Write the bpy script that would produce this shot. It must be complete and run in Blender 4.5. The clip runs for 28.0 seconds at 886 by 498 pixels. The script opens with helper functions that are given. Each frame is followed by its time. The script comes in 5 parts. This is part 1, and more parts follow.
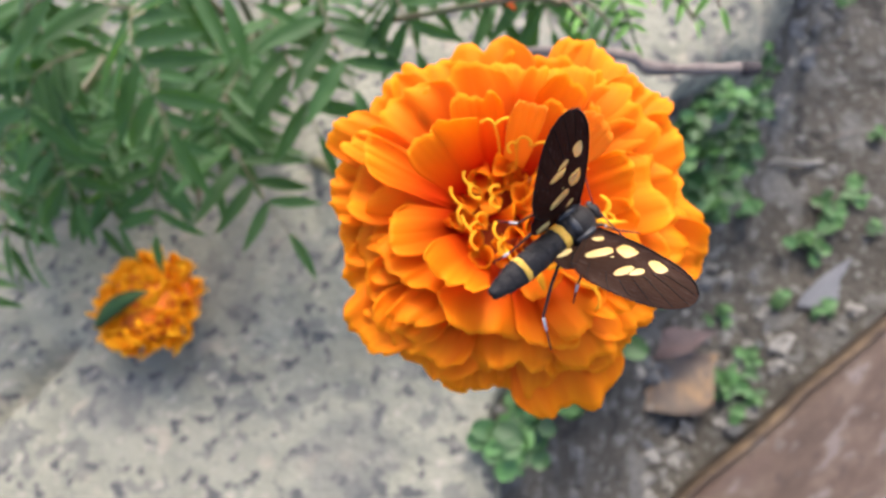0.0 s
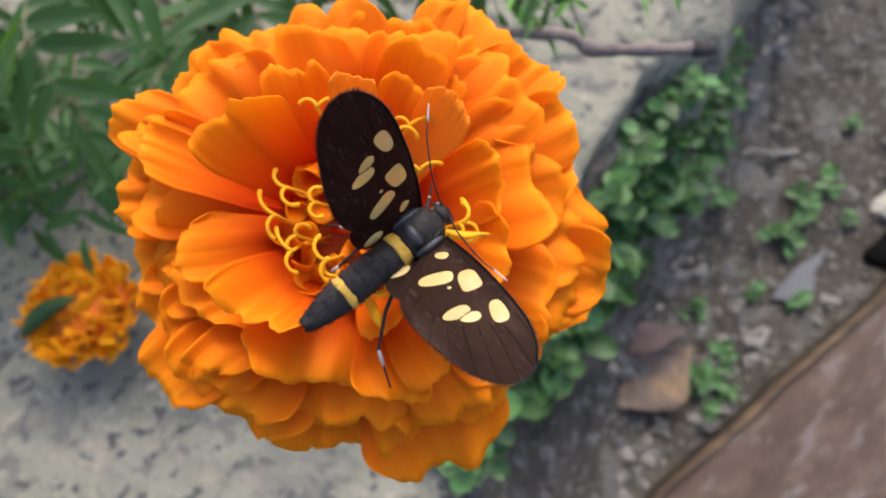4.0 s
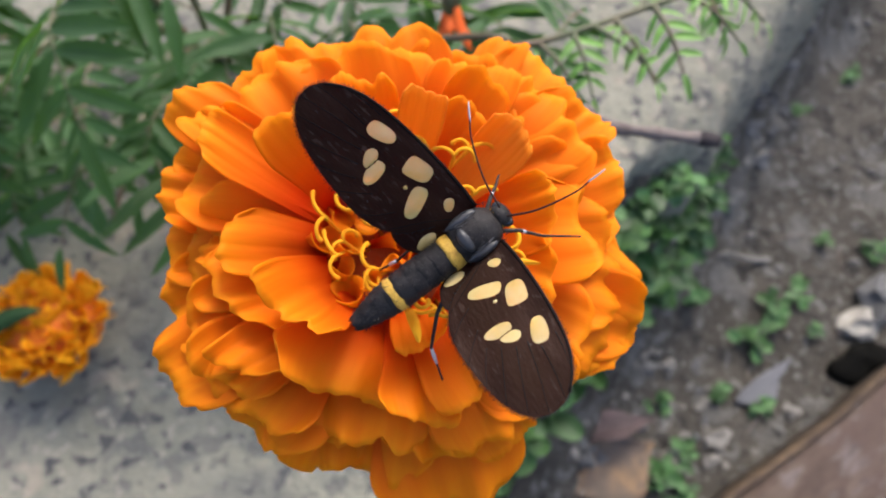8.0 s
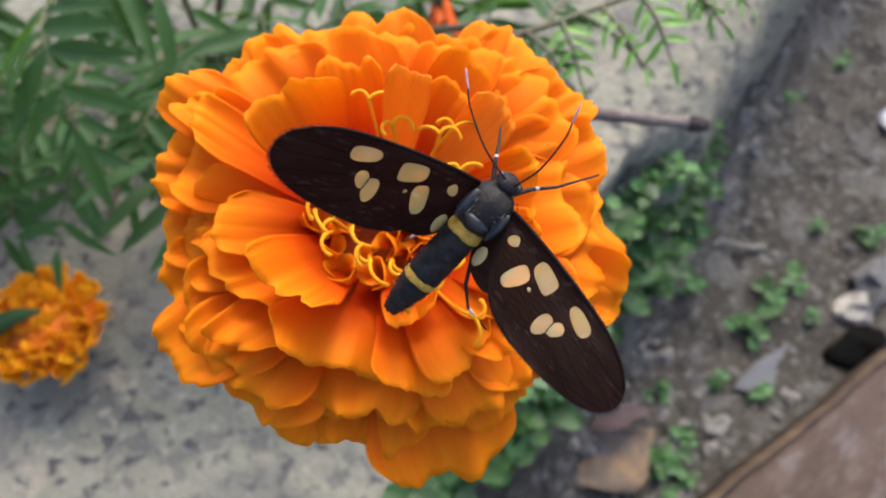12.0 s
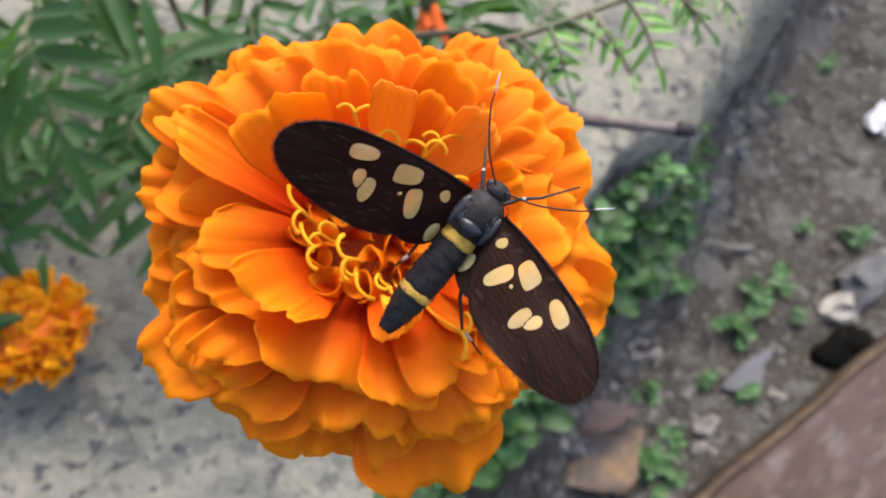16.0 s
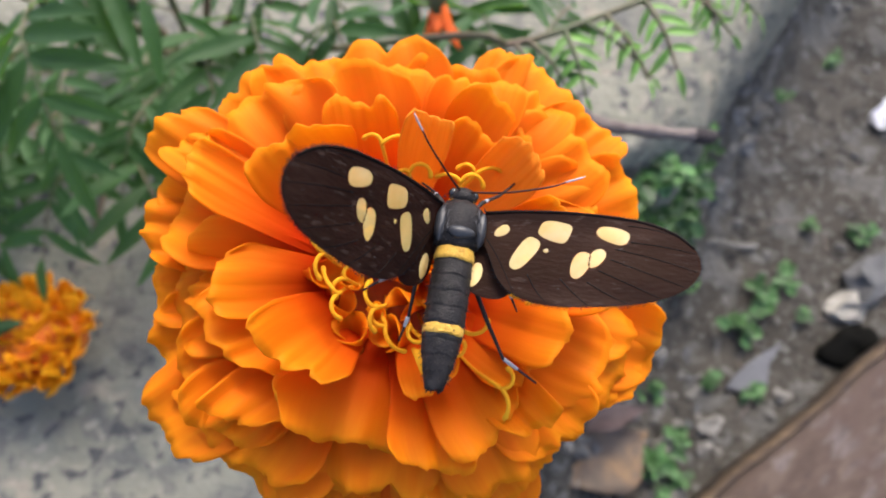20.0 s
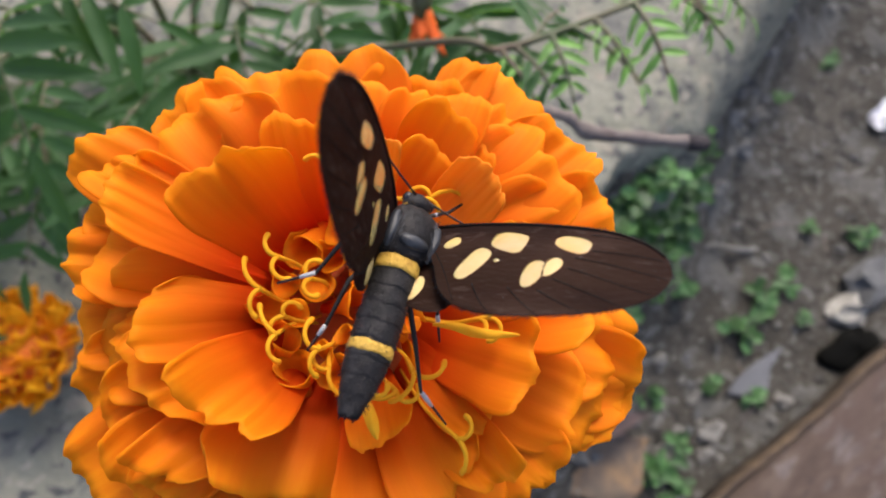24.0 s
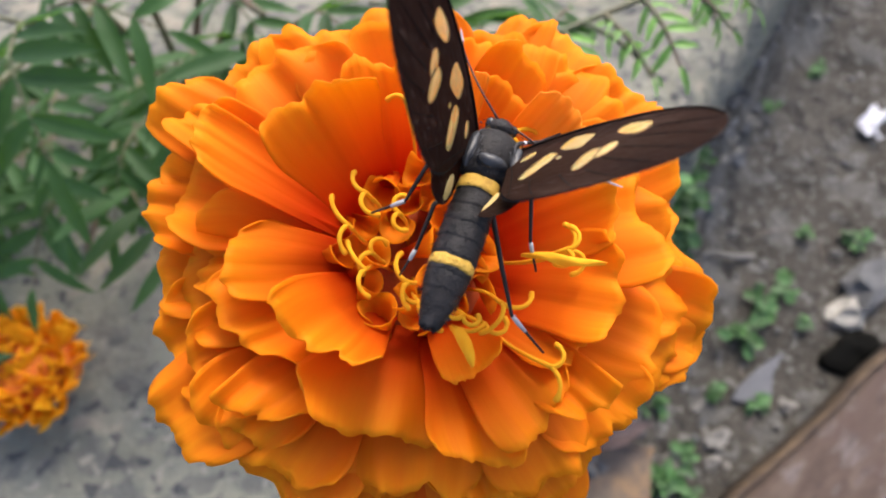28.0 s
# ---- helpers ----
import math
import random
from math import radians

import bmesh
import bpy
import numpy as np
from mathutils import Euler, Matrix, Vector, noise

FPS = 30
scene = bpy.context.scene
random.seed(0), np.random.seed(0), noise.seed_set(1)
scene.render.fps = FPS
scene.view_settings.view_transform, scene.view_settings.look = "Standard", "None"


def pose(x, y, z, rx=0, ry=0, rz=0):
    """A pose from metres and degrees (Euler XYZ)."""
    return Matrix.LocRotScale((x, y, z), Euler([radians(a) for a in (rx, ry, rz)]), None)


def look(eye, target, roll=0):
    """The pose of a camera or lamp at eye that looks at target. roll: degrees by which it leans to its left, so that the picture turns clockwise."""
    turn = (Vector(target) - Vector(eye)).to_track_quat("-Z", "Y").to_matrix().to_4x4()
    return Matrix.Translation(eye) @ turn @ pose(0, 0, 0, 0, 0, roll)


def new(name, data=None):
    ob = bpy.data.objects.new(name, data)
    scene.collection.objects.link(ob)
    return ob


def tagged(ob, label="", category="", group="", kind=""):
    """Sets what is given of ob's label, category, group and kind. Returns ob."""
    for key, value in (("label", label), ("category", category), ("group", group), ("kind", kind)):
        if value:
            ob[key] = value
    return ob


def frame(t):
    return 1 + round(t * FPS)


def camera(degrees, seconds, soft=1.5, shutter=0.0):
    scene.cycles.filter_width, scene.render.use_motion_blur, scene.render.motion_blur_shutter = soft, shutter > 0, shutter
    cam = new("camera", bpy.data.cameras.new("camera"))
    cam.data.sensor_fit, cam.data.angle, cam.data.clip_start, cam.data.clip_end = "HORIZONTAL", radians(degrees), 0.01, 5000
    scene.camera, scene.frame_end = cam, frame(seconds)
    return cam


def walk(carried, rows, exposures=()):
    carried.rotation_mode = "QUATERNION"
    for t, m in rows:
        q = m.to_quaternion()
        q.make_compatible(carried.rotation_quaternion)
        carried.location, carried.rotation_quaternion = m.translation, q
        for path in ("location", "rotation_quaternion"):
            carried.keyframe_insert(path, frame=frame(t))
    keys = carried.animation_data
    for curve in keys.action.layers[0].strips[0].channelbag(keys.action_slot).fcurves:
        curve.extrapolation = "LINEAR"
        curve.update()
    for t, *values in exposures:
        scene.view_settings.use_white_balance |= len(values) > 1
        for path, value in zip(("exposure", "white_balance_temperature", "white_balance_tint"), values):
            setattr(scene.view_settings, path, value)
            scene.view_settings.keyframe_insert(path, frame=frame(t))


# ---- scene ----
cam = camera(69.7, 28.0, soft=1.9)
cam.data.dof.use_dof = True
cam.data.dof.focus_distance = 0.052
cam.data.dof.aperture_fstop = 38.0
PATH = [
    (0, -0.00695, -0.01122, 0.70954, 21.02, 7.83, -3.15),
    (0.5, -0.00088, -0.01158, 0.70690, 21.10, 7.18, -3.50),
    (1, -0.00173, -0.00989, 0.70104, 21.48, 6.70, -3.39),
    (1.5, -0.00372, -0.00629, 0.69691, 21.26, 6.16, -3.46),
    (2, -0.00202, -0.00560, 0.69642, 21.30, 5.86, -3.38),
    (2.5, 0.00169, -0.00381, 0.69390, 21.06, 6.01, -3.83),
    (4.5, 0.00845, -0.00183, 0.68985, 20.18, 6.89, -4.27),
    (5, 0.00618, -0.00095, 0.68990, 20.52, 6.21, -3.83),
    (5.5, 0.01096, -0.00290, 0.68885, 20.48, 6.27, -4.03),
    (6, 0.00648, -0.00957, 0.68799, 23.55, 2.55, -1.49),
    (6.5, 0.00625, -0.01076, 0.68760, 26.57, -0.07, 0.99),
    (7, 0.00845, -0.00577, 0.69047, 27.68, 1.22, 1.12),
    (7.5, 0.00078, -0.00433, 0.69047, 26.60, 1.54, 1.35),
    (8, 0.00060, -0.00616, 0.68829, 26.75, 1.54, 1.37),
    (8.5, 0.00020, -0.00546, 0.68787, 26.13, 1.28, 1.00),
    (9, 0.00073, -0.00684, 0.68624, 25.95, 1.44, 0.97),
    (9.5, 0.00186, -0.00808, 0.68583, 25.80, 1.49, 0.76),
    (10, 0.00322, -0.00849, 0.68488, 25.74, 1.58, 0.49),
    (10.5, 0.00365, -0.00735, 0.68445, 25.82, 1.91, 0.33),
    (11, 0.00244, -0.00761, 0.68369, 25.79, 1.81, 0.34),
    (11.5, 0.00389, -0.00747, 0.68687, 26.12, 2.04, -0.06),
    (12, 0.00161, -0.00894, 0.68917, 26.40, 1.94, 0.07),
    (12.5, 0.00280, -0.00745, 0.68953, 26.47, 2.02, -0.08),
    (14.5, 0.00420, -0.00375, 0.68568, 26.16, 1.89, -0.14),
    (15, 0.00186, -0.00555, 0.68570, 26.61, 1.66, -0.15),
    (15.5, 0.00086, -0.00621, 0.68771, 26.19, 1.42, -0.16),
    (16, 0.00206, -0.00784, 0.68989, 26.43, 1.21, -0.42),
    (16.5, 0.00426, -0.00893, 0.69130, 26.55, 1.13, -0.37),
    (17, 0.00179, -0.00908, 0.69007, 26.60, 1.35, -0.25),
    (17.5, -0.00407, -0.00529, 0.69013, 26.54, 1.21, 0.19),
    (18, -0.00303, -0.00356, 0.68537, 25.83, 1.15, -0.11),
    (18.5, 0.00126, -0.00285, 0.68522, 26.07, 1.34, -0.35),
    (19, -0.00290, -0.00351, 0.68842, 26.23, 1.00, -0.27),
    (19.5, -0.00156, -0.00178, 0.68701, 26.15, 1.21, -0.44),
    (20, -0.00140, -0.00094, 0.68641, 25.97, 1.19, -0.53),
    (20.5, -0.00213, -0.00336, 0.68671, 26.06, 0.98, -0.46),
    (21, -0.00227, -0.00243, 0.68562, 26.13, 0.40, -0.40),
    (21.5, -0.00023, -0.00201, 0.68535, 26.21, 0.43, -0.69),
    (23.5, 0.00195, 0.00058, 0.68288, 26.23, 1.54, -0.88),
    (24, 0.00257, 0.00361, 0.68213, 26.34, 1.46, -1.02),
    (24.5, 0.00013, 0.00426, 0.67812, 25.69, 1.69, -0.94),
    (25, -0.00469, 0.00455, 0.67897, 25.36, 1.73, -0.76),
    (25.5, -0.00360, 0.00307, 0.67733, 25.19, 1.59, -0.99),
    (26, -0.00488, 0.00344, 0.67407, 26.15, 1.58, -1.30),
    (26.5, -0.00211, 0.00133, 0.67482, 26.12, 1.22, -1.86),
    (27, -0.00186, -0.00090, 0.67708, 27.25, 1.94, -2.37),
    (27.5, -0.00537, -0.00001, 0.67802, 27.58, 1.83, -2.08),
    (28, -0.00515, -0.00264, 0.67972, 28.16, 1.56, -2.66),
]
EXPOSURES = [(t, stops + 0.17, 6350, 10) for t, stops in ((0, 0.94), (1, 0.58), (2, 0.74), (5, 0.36), (6, 0.46), (7, 0.36), (8, 0.50), (11, 0.52), (17, 0.72), (18, 0.84), (20, 0.60), (21, 0.60), (24, 0.32), (25, 0.62), (26, 0.68), (28, 0.58))]
walk(cam, [(t, pose(x, y, z, a, b, c)) for t, x, y, z, a, b, c in PATH], EXPOSURES)

# ---- light ----
SUN_AZ, SUN_EL = radians(20), radians(53)  # azimuth from +y towards +x
world = bpy.data.worlds.new("sky")
scene.world = world
world.use_nodes = True
wn = world.node_tree.nodes
sky = wn.new("ShaderNodeTexSky")
sky.sky_type = "NISHITA"
sky.sun_disc = False
sky.air_density, sky.dust_density, sky.ozone_density = 0.7, 4.0, 0.6
sky.sun_elevation, sky.sun_rotation = SUN_EL, SUN_AZ
wn["Background"].inputs["Strength"].default_value = 0.27
world.node_tree.links.new(sky.outputs[0], wn["Background"].inputs[0])
sun = new("sun", bpy.data.lights.new("sun", "SUN"))
sun.data.energy, sun.data.angle, sun.data.color = 1.5, radians(16), (1.0, 0.93, 0.82)
sun.matrix_world = look((math.sin(SUN_AZ) * math.cos(SUN_EL), math.cos(SUN_AZ) * math.cos(SUN_EL), math.sin(SUN_EL)), (0, 0, 0))

# ---- materials ----
def material(name, colours, scale=30.0, rough=0.6, bump=0.3, bump_scale=None, detail=6.0, coords="Object", stretch=(1, 1, 1),
             translucent=0.0, spots=None, depth=0.001, per_object=0.0, glow_colour=None, spec=0.5, clear=0.0, foot_shade=None):
    """A surface whose colour runs through `colours` by noise of `scale`, with fine relief; spots: (scale, size, colour, strength)."""
    m = bpy.data.materials.new(name)
    m.use_nodes = True
    nt = m.node_tree
    n, l = nt.nodes, nt.links
    bsdf = n["Principled BSDF"]
    tc = n.new("ShaderNodeTexCoord")
    mp = n.new("ShaderNodeMapping")
    mp.inputs["Scale"].default_value = stretch
    l.new(tc.outputs[coords], mp.inputs[0])
    tex = n.new("ShaderNodeTexNoise")
    tex.inputs["Scale"].default_value, tex.inputs["Detail"].default_value, tex.inputs["Roughness"].default_value = scale, detail, 0.6
    l.new(mp.outputs[0], tex.inputs["Vector"])
    ramp = n.new("ShaderNodeValToRGB")
    while len(ramp.color_ramp.elements) < len(colours):
        ramp.color_ramp.elements.new(0.5)
    for i, (e, c) in enumerate(zip(ramp.color_ramp.elements, colours)):
        e.position = 0.28 + 0.44 * i / max(1, len(colours) - 1)
        e.color = (*c, 1)
    l.new(tex.outputs["Fac"], ramp.inputs[0])
    colour = ramp.outputs[0]
    for sc, size, col, strength in spots or ():
        v = n.new("ShaderNodeTexNoise")
        v.inputs["Scale"].default_value, v.inputs["Detail"].default_value = sc, 3.0
        l.new(mp.outputs[0], v.inputs["Vector"])
        r = n.new("ShaderNodeValToRGB")
        r.color_ramp.elements[0].position, r.color_ramp.elements[1].position = size, size + 0.06
        r.color_ramp.elements[0].color, r.color_ramp.elements[1].color = (0, 0, 0, 1), (strength,) * 3 + (1,)
        l.new(v.outputs["Fac"], r.inputs[0])
        mix = n.new("ShaderNodeMix")
        mix.data_type = "RGBA"
        l.new(r.outputs[0], mix.inputs["Factor"])
        l.new(colour, mix.inputs["A"])
        mix.inputs["B"].default_value = (*col, 1)
        colour = mix.outputs["Result"]
    if per_object:
        oi = n.new("ShaderNodeObjectInfo")
        hsv = n.new("ShaderNodeHueSaturation")
        mr = n.new("ShaderNodeMapRange")
        mr.inputs["To Min"].default_value, mr.inputs["To Max"].default_value = 1 - per_object, 1 + per_object
        l.new(oi.outputs["Random"], mr.inputs["Value"])
        l.new(mr.outputs[0], hsv.inputs["Value"])
        l.new(colour, hsv.inputs["Color"])
        colour = hsv.outputs[0]
    if foot_shade:
        # the red shade deep between petals, put into the colour from rim to foot
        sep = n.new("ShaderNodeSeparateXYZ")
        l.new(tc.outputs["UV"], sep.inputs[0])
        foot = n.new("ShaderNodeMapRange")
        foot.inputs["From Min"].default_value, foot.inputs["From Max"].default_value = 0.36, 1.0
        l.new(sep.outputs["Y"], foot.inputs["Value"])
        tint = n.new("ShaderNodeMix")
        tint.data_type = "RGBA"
        tint.inputs["A"].default_value, tint.inputs["B"].default_value = (*foot_shade, 1), (1, 1, 1, 1)
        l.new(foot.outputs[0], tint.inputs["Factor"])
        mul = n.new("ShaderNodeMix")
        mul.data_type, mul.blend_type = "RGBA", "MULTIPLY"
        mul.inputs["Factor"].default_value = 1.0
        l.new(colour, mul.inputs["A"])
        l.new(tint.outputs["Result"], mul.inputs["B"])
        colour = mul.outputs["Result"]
    l.new(colour, bsdf.inputs["Base Color"])
    bsdf.inputs["Roughness"].default_value = rough
    bsdf.inputs["Specular IOR Level"].default_value = spec
    if bump:
        bt = n.new("ShaderNodeTexNoise")
        bt.inputs["Scale"].default_value, bt.inputs["Detail"].default_value = bump_scale or scale * 4, 5.0
        l.new(mp.outputs[0], bt.inputs["Vector"])
        b = n.new("ShaderNodeBump")
        b.inputs["Strength"].default_value, b.inputs["Distance"].default_value = bump, depth
        l.new(bt.outputs["Fac"], b.inputs["Height"])
        l.new(b.outputs[0], bsdf.inputs["Normal"])
    if translucent:
        tr = n.new("ShaderNodeBsdfTranslucent")
        if glow_colour and foot_shade:
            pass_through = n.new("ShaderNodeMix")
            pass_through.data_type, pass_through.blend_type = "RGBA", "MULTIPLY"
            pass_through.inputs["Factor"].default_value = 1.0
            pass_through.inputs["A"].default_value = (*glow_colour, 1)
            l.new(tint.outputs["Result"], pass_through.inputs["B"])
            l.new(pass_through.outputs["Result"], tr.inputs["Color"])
        elif glow_colour:
            tr.inputs["Color"].default_value = (*glow_colour, 1)
        else:
            l.new(colour, tr.inputs["Color"])
        ms = n.new("ShaderNodeMixShader")
        ms.inputs[0].default_value = translucent
        l.new(bsdf.outputs[0], ms.inputs[1])
        l.new(tr.outputs[0], ms.inputs[2])
        l.new(ms.outputs[0], n["Material Output"].inputs["Surface"])
    if clear:
        tp = n.new("ShaderNodeBsdfTransparent")
        tp.inputs["Color"].default_value = (1.0, 0.96, 0.80, 1)
        ms = n.new("ShaderNodeMixShader")
        ms.inputs[0].default_value = clear
        l.new(bsdf.outputs[0], ms.inputs[1])
        l.new(tp.outputs[0], ms.inputs[2])
        l.new(ms.outputs[0], n["Material Output"].inputs["Surface"])
    return m


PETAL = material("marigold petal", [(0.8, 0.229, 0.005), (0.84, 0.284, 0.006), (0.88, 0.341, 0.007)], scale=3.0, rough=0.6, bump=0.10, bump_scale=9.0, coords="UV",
                 stretch=(6, 0.5, 1), translucent=0.5, glow_colour=(0.95, 0.49, 0.008), foot_shade=(0.80, 0.19, 0.4), per_object=0.07, depth=0.0004, spec=0.12)
OCHRE = material("petal underside", [(0.74, 0.21, 0.012), (0.80, 0.26, 0.018), (0.82, 0.30, 0.024)], scale=3.0, rough=0.65, bump=0.1, bump_scale=9.0, coords="UV",
                 stretch=(6, 0.5, 1), translucent=0.4, glow_colour=(1.0, 0.45, 0.02), depth=0.0004, spec=0.12)
STYLE = material("yellow style", [(0.8, 0.36, 0.01), (0.83, 0.456, 0.02)], scale=300, rough=0.7, bump=0.2, translucent=0.3, depth=0.0002, spec=0.12)
DRY = material("withered petal", [(0.84, 0.34, 0.006), (0.88, 0.44, 0.010), (0.86, 0.38, 0.007)], scale=90, rough=0.7, bump=0.2, translucent=0.45, per_object=0.10, depth=0.0006, spec=0.15)
BUD_PETAL = material("faded bud petal", [(0.72, 0.10, 0.008), (0.85, 0.17, 0.010)], scale=200, rough=0.7, bump=0.2, translucent=0.3, depth=0.0004)
DRY_HEART = material("withered heart", [(0.55, 0.12, 0.005), (0.68, 0.18, 0.006)], scale=90, rough=0.8, bump=0.3)
HEART = material("marigold heart", [(0.34, 0.055, 0.004), (0.48, 0.09, 0.006)], scale=200, rough=0.8, bump=0.3)
# the yellow-green spots paint in light that comes through parts of a leaf
LEAF = material("marigold leaf", [(0.0248, 0.0578, 0.0195), (0.0347, 0.0802, 0.0273), (0.0471, 0.0968, 0.0389)], scale=55, rough=0.55, bump=0.2, bump_scale=300, translucent=0.34,
                spots=[(38, 0.56, (0.050, 0.098, 0.012), 0.7)], glow_colour=(0.095, 0.225, 0.018), per_object=0.32, depth=0.0005, spec=0.2)
FRESH = material("young leaf", [(0.0972, 0.216, 0.0324), (0.151, 0.324, 0.054), (0.216, 0.389, 0.0756)], scale=60, rough=0.5, bump=0.3, translucent=0.3, per_object=0.25, depth=0.0006)
WEED = material("weed leaf", [(0.0324, 0.0864, 0.0216), (0.0504, 0.126, 0.0324), (0.0828, 0.18, 0.054)], scale=40, rough=0.55, bump=0.3, translucent=0.2, per_object=0.5, depth=0.001)
STEM = material("green stem", [(0.0432, 0.0792, 0.0216), (0.0792, 0.072, 0.0288), (0.1008, 0.0504, 0.0288)], scale=40, rough=0.55, bump=0.3, depth=0.0006)
TWIG = material("dry twig", [(0.0864, 0.0648, 0.0576), (0.144, 0.1152, 0.1008), (0.2016, 0.1584, 0.1296)], scale=120, rough=0.85, bump=0.6, depth=0.001)
CUT = material("rotten cut end", [(0.015, 0.012, 0.012), (0.04, 0.03, 0.03)], scale=300, rough=0.9, bump=0.5, depth=0.001)
SOIL = material("soil", [(0.0342, 0.0314, 0.0263), (0.0559, 0.051, 0.0431), (0.0855, 0.0782, 0.0663)], scale=11, rough=0.95, bump=0.9, bump_scale=140, depth=0.006, detail=9,
                spots=[(70, 0.58, (0.161, 0.161, 0.153), 0.6), (45, 0.57, (0.0221, 0.0212, 0.0204), 0.75), (18, 0.55, (0.106, 0.104, 0.0977), 0.65), (150, 0.62, (0.221, 0.217, 0.204), 0.5)], spec=0.1)
CONCRETE = material("weathered concrete", [(0.131, 0.128, 0.0977), (0.17, 0.166, 0.129), (0.211, 0.204, 0.16)], scale=20, rough=0.9, bump=0.9, bump_scale=160, depth=0.003, detail=8,
                    spots=[(60, 0.56, (0.096, 0.0948, 0.0854), 0.7), (95, 0.57, (0.0495, 0.0502, 0.0526), 0.9), (150, 0.60, (0.26, 0.235, 0.192), 0.7), (45, 0.61, (0.248, 0.217, 0.167), 0.7), (12, 0.56, (0.105, 0.103, 0.0941), 0.5)], spec=0.25)
WOOD = material("weathered reddish wood", [(0.0397, 0.0255, 0.0185), (0.0667, 0.0442, 0.0329), (0.103, 0.0764, 0.0593)], scale=22, rough=0.75, bump=0.6, stretch=(1, 2.5, 1), depth=0.002,
                spots=[(30, 0.56, (0.1368, 0.1188, 0.1138), 0.55), (11, 0.56, (0.054, 0.03168, 0.0252), 0.6), (60, 0.60, (0.036, 0.0252, 0.0216), 0.6)], spec=0.3)
WORN = material("worn wooden edge", [(0.0378, 0.0243, 0.0162), (0.0702, 0.0459, 0.027), (0.13, 0.0864, 0.0486)], scale=40, rough=0.85, bump=0.7, depth=0.002)
BROWN_LEAF = material("dead brown leaf", [(0.054, 0.03888, 0.03024), (0.09, 0.06336, 0.0432), (0.21, 0.12, 0.05)], scale=30, rough=0.7, bump=0.5, depth=0.001)
PURPLE_LEAF = material("dark withered leaf", [(0.0432, 0.0288, 0.0324), (0.0864, 0.0576, 0.0576)], scale=50, rough=0.7, bump=0.5, depth=0.001)
STONE = material("grey stone", [(0.0518, 0.0527, 0.054), (0.0778, 0.0786, 0.0808), (0.108, 0.108, 0.108)], scale=40, rough=0.85, bump=0.6, per_object=0.25, depth=0.002)
PALE = material("pale stone", [(0.0972, 0.0927, 0.0826), (0.166, 0.156, 0.141), (0.233, 0.219, 0.199)], scale=60, rough=0.8, bump=0.5, depth=0.002)
CREAM_STONE = material("cream stone", [(0.187, 0.18, 0.158), (0.274, 0.259, 0.23), (0.36, 0.346, 0.302)], scale=60, rough=0.8, bump=0.5, depth=0.002, spec=0.25)
SLATE = material("blue-grey stone", [(0.0938, 0.096, 0.104), (0.124, 0.126, 0.137)], scale=45, rough=0.8, bump=0.4, depth=0.002, spec=0.25)
WHITE = material("white scrap", [(0.504, 0.504, 0.54), (0.576, 0.576, 0.6048)], scale=20, rough=0.5, bump=0.2)
DARK = material("shade of a hollow", [(0.003, 0.003, 0.003), (0.007, 0.007, 0.006)], scale=60, rough=0.95, bump=0.5, spec=0.03)
WING = material("dark moth wing", [(0.00897, 0.00538, 0.00448), (0.0198, 0.00987, 0.00718), (0.0448, 0.026, 0.0189)], scale=420, rough=0.6, bump=0.7, bump_scale=3500, translucent=0.28, stretch=(0.3, 1, 1),
                glow_colour=(0.198, 0.0404, 0.00718), depth=0.0002, spots=[(2600, 0.60, (0.0762, 0.0493, 0.0377), 0.6), (160, 0.54, (0.0287, 0.0153, 0.00987), 0.6), (5000, 0.70, (0.224, 0.198, 0.179), 0.5)], spec=0.05)
VEIN = material("wing vein", [(0.006, 0.004, 0.003), (0.014, 0.008, 0.006)], scale=400, rough=0.6, bump=0.2, depth=0.0001, spec=0.06)
SPOT = material("cream wing window", [(0.58, 0.40, 0.10), (0.63, 0.49, 0.19), (0.68, 0.59, 0.35)], scale=110, rough=0.12, bump=0.25, bump_scale=1800, per_object=0.12, depth=0.0001, clear=0.5, spec=0.9)
CREAM = material("cream scale patch", [(0.4836, 0.312, 0.078), (0.5928, 0.429, 0.1716), (0.624, 0.5148, 0.2964)], scale=300, rough=0.5, bump=0.4, bump_scale=3000, depth=0.0001)
FUR = material("black velvet scales", [(0.006, 0.006, 0.006), (0.015, 0.013, 0.013), (0.032, 0.028, 0.026)], scale=900, rough=0.5, bump=0.6, bump_scale=6500, depth=0.00015, spec=0.18)
BAND = material("yellow scale band", [(0.39, 0.2106, 0.0156), (0.5304, 0.312, 0.039), (0.3276, 0.156, 0.0156)], scale=900, rough=0.7, bump=0.7, bump_scale=5000, depth=0.0002)
PLATE = material("grey scaled plate", [(0.020, 0.021, 0.024), (0.036, 0.037, 0.042)], scale=700, rough=0.38, bump=0.35, bump_scale=4000, depth=0.0001, spec=0.35)
FEELER = material("dark red-brown horn", [(0.016, 0.007, 0.005), (0.034, 0.012, 0.008)], scale=600, rough=0.45, bump=0.2, depth=0.0001, spec=0.25)
GREY_FUR = material("grey hair", [(0.03, 0.03, 0.034), (0.07, 0.07, 0.078)], scale=900, rough=0.5, bump=0.3, depth=0.0001)
EYE = material("glossy black eye", [(0.008, 0.008, 0.009), (0.014, 0.014, 0.015)], scale=900, rough=0.2, bump=0.1)
LEG = material("dark leg", [(0.014, 0.011, 0.010), (0.032, 0.024, 0.020)], scale=800, rough=0.6, bump=0.4, depth=0.0002, spec=0.2)
PALE_TIP = material("white scales", [(0.322, 0.304, 0.292), (0.439, 0.427, 0.421)], scale=800, rough=0.6, bump=0.3, depth=0.0002)


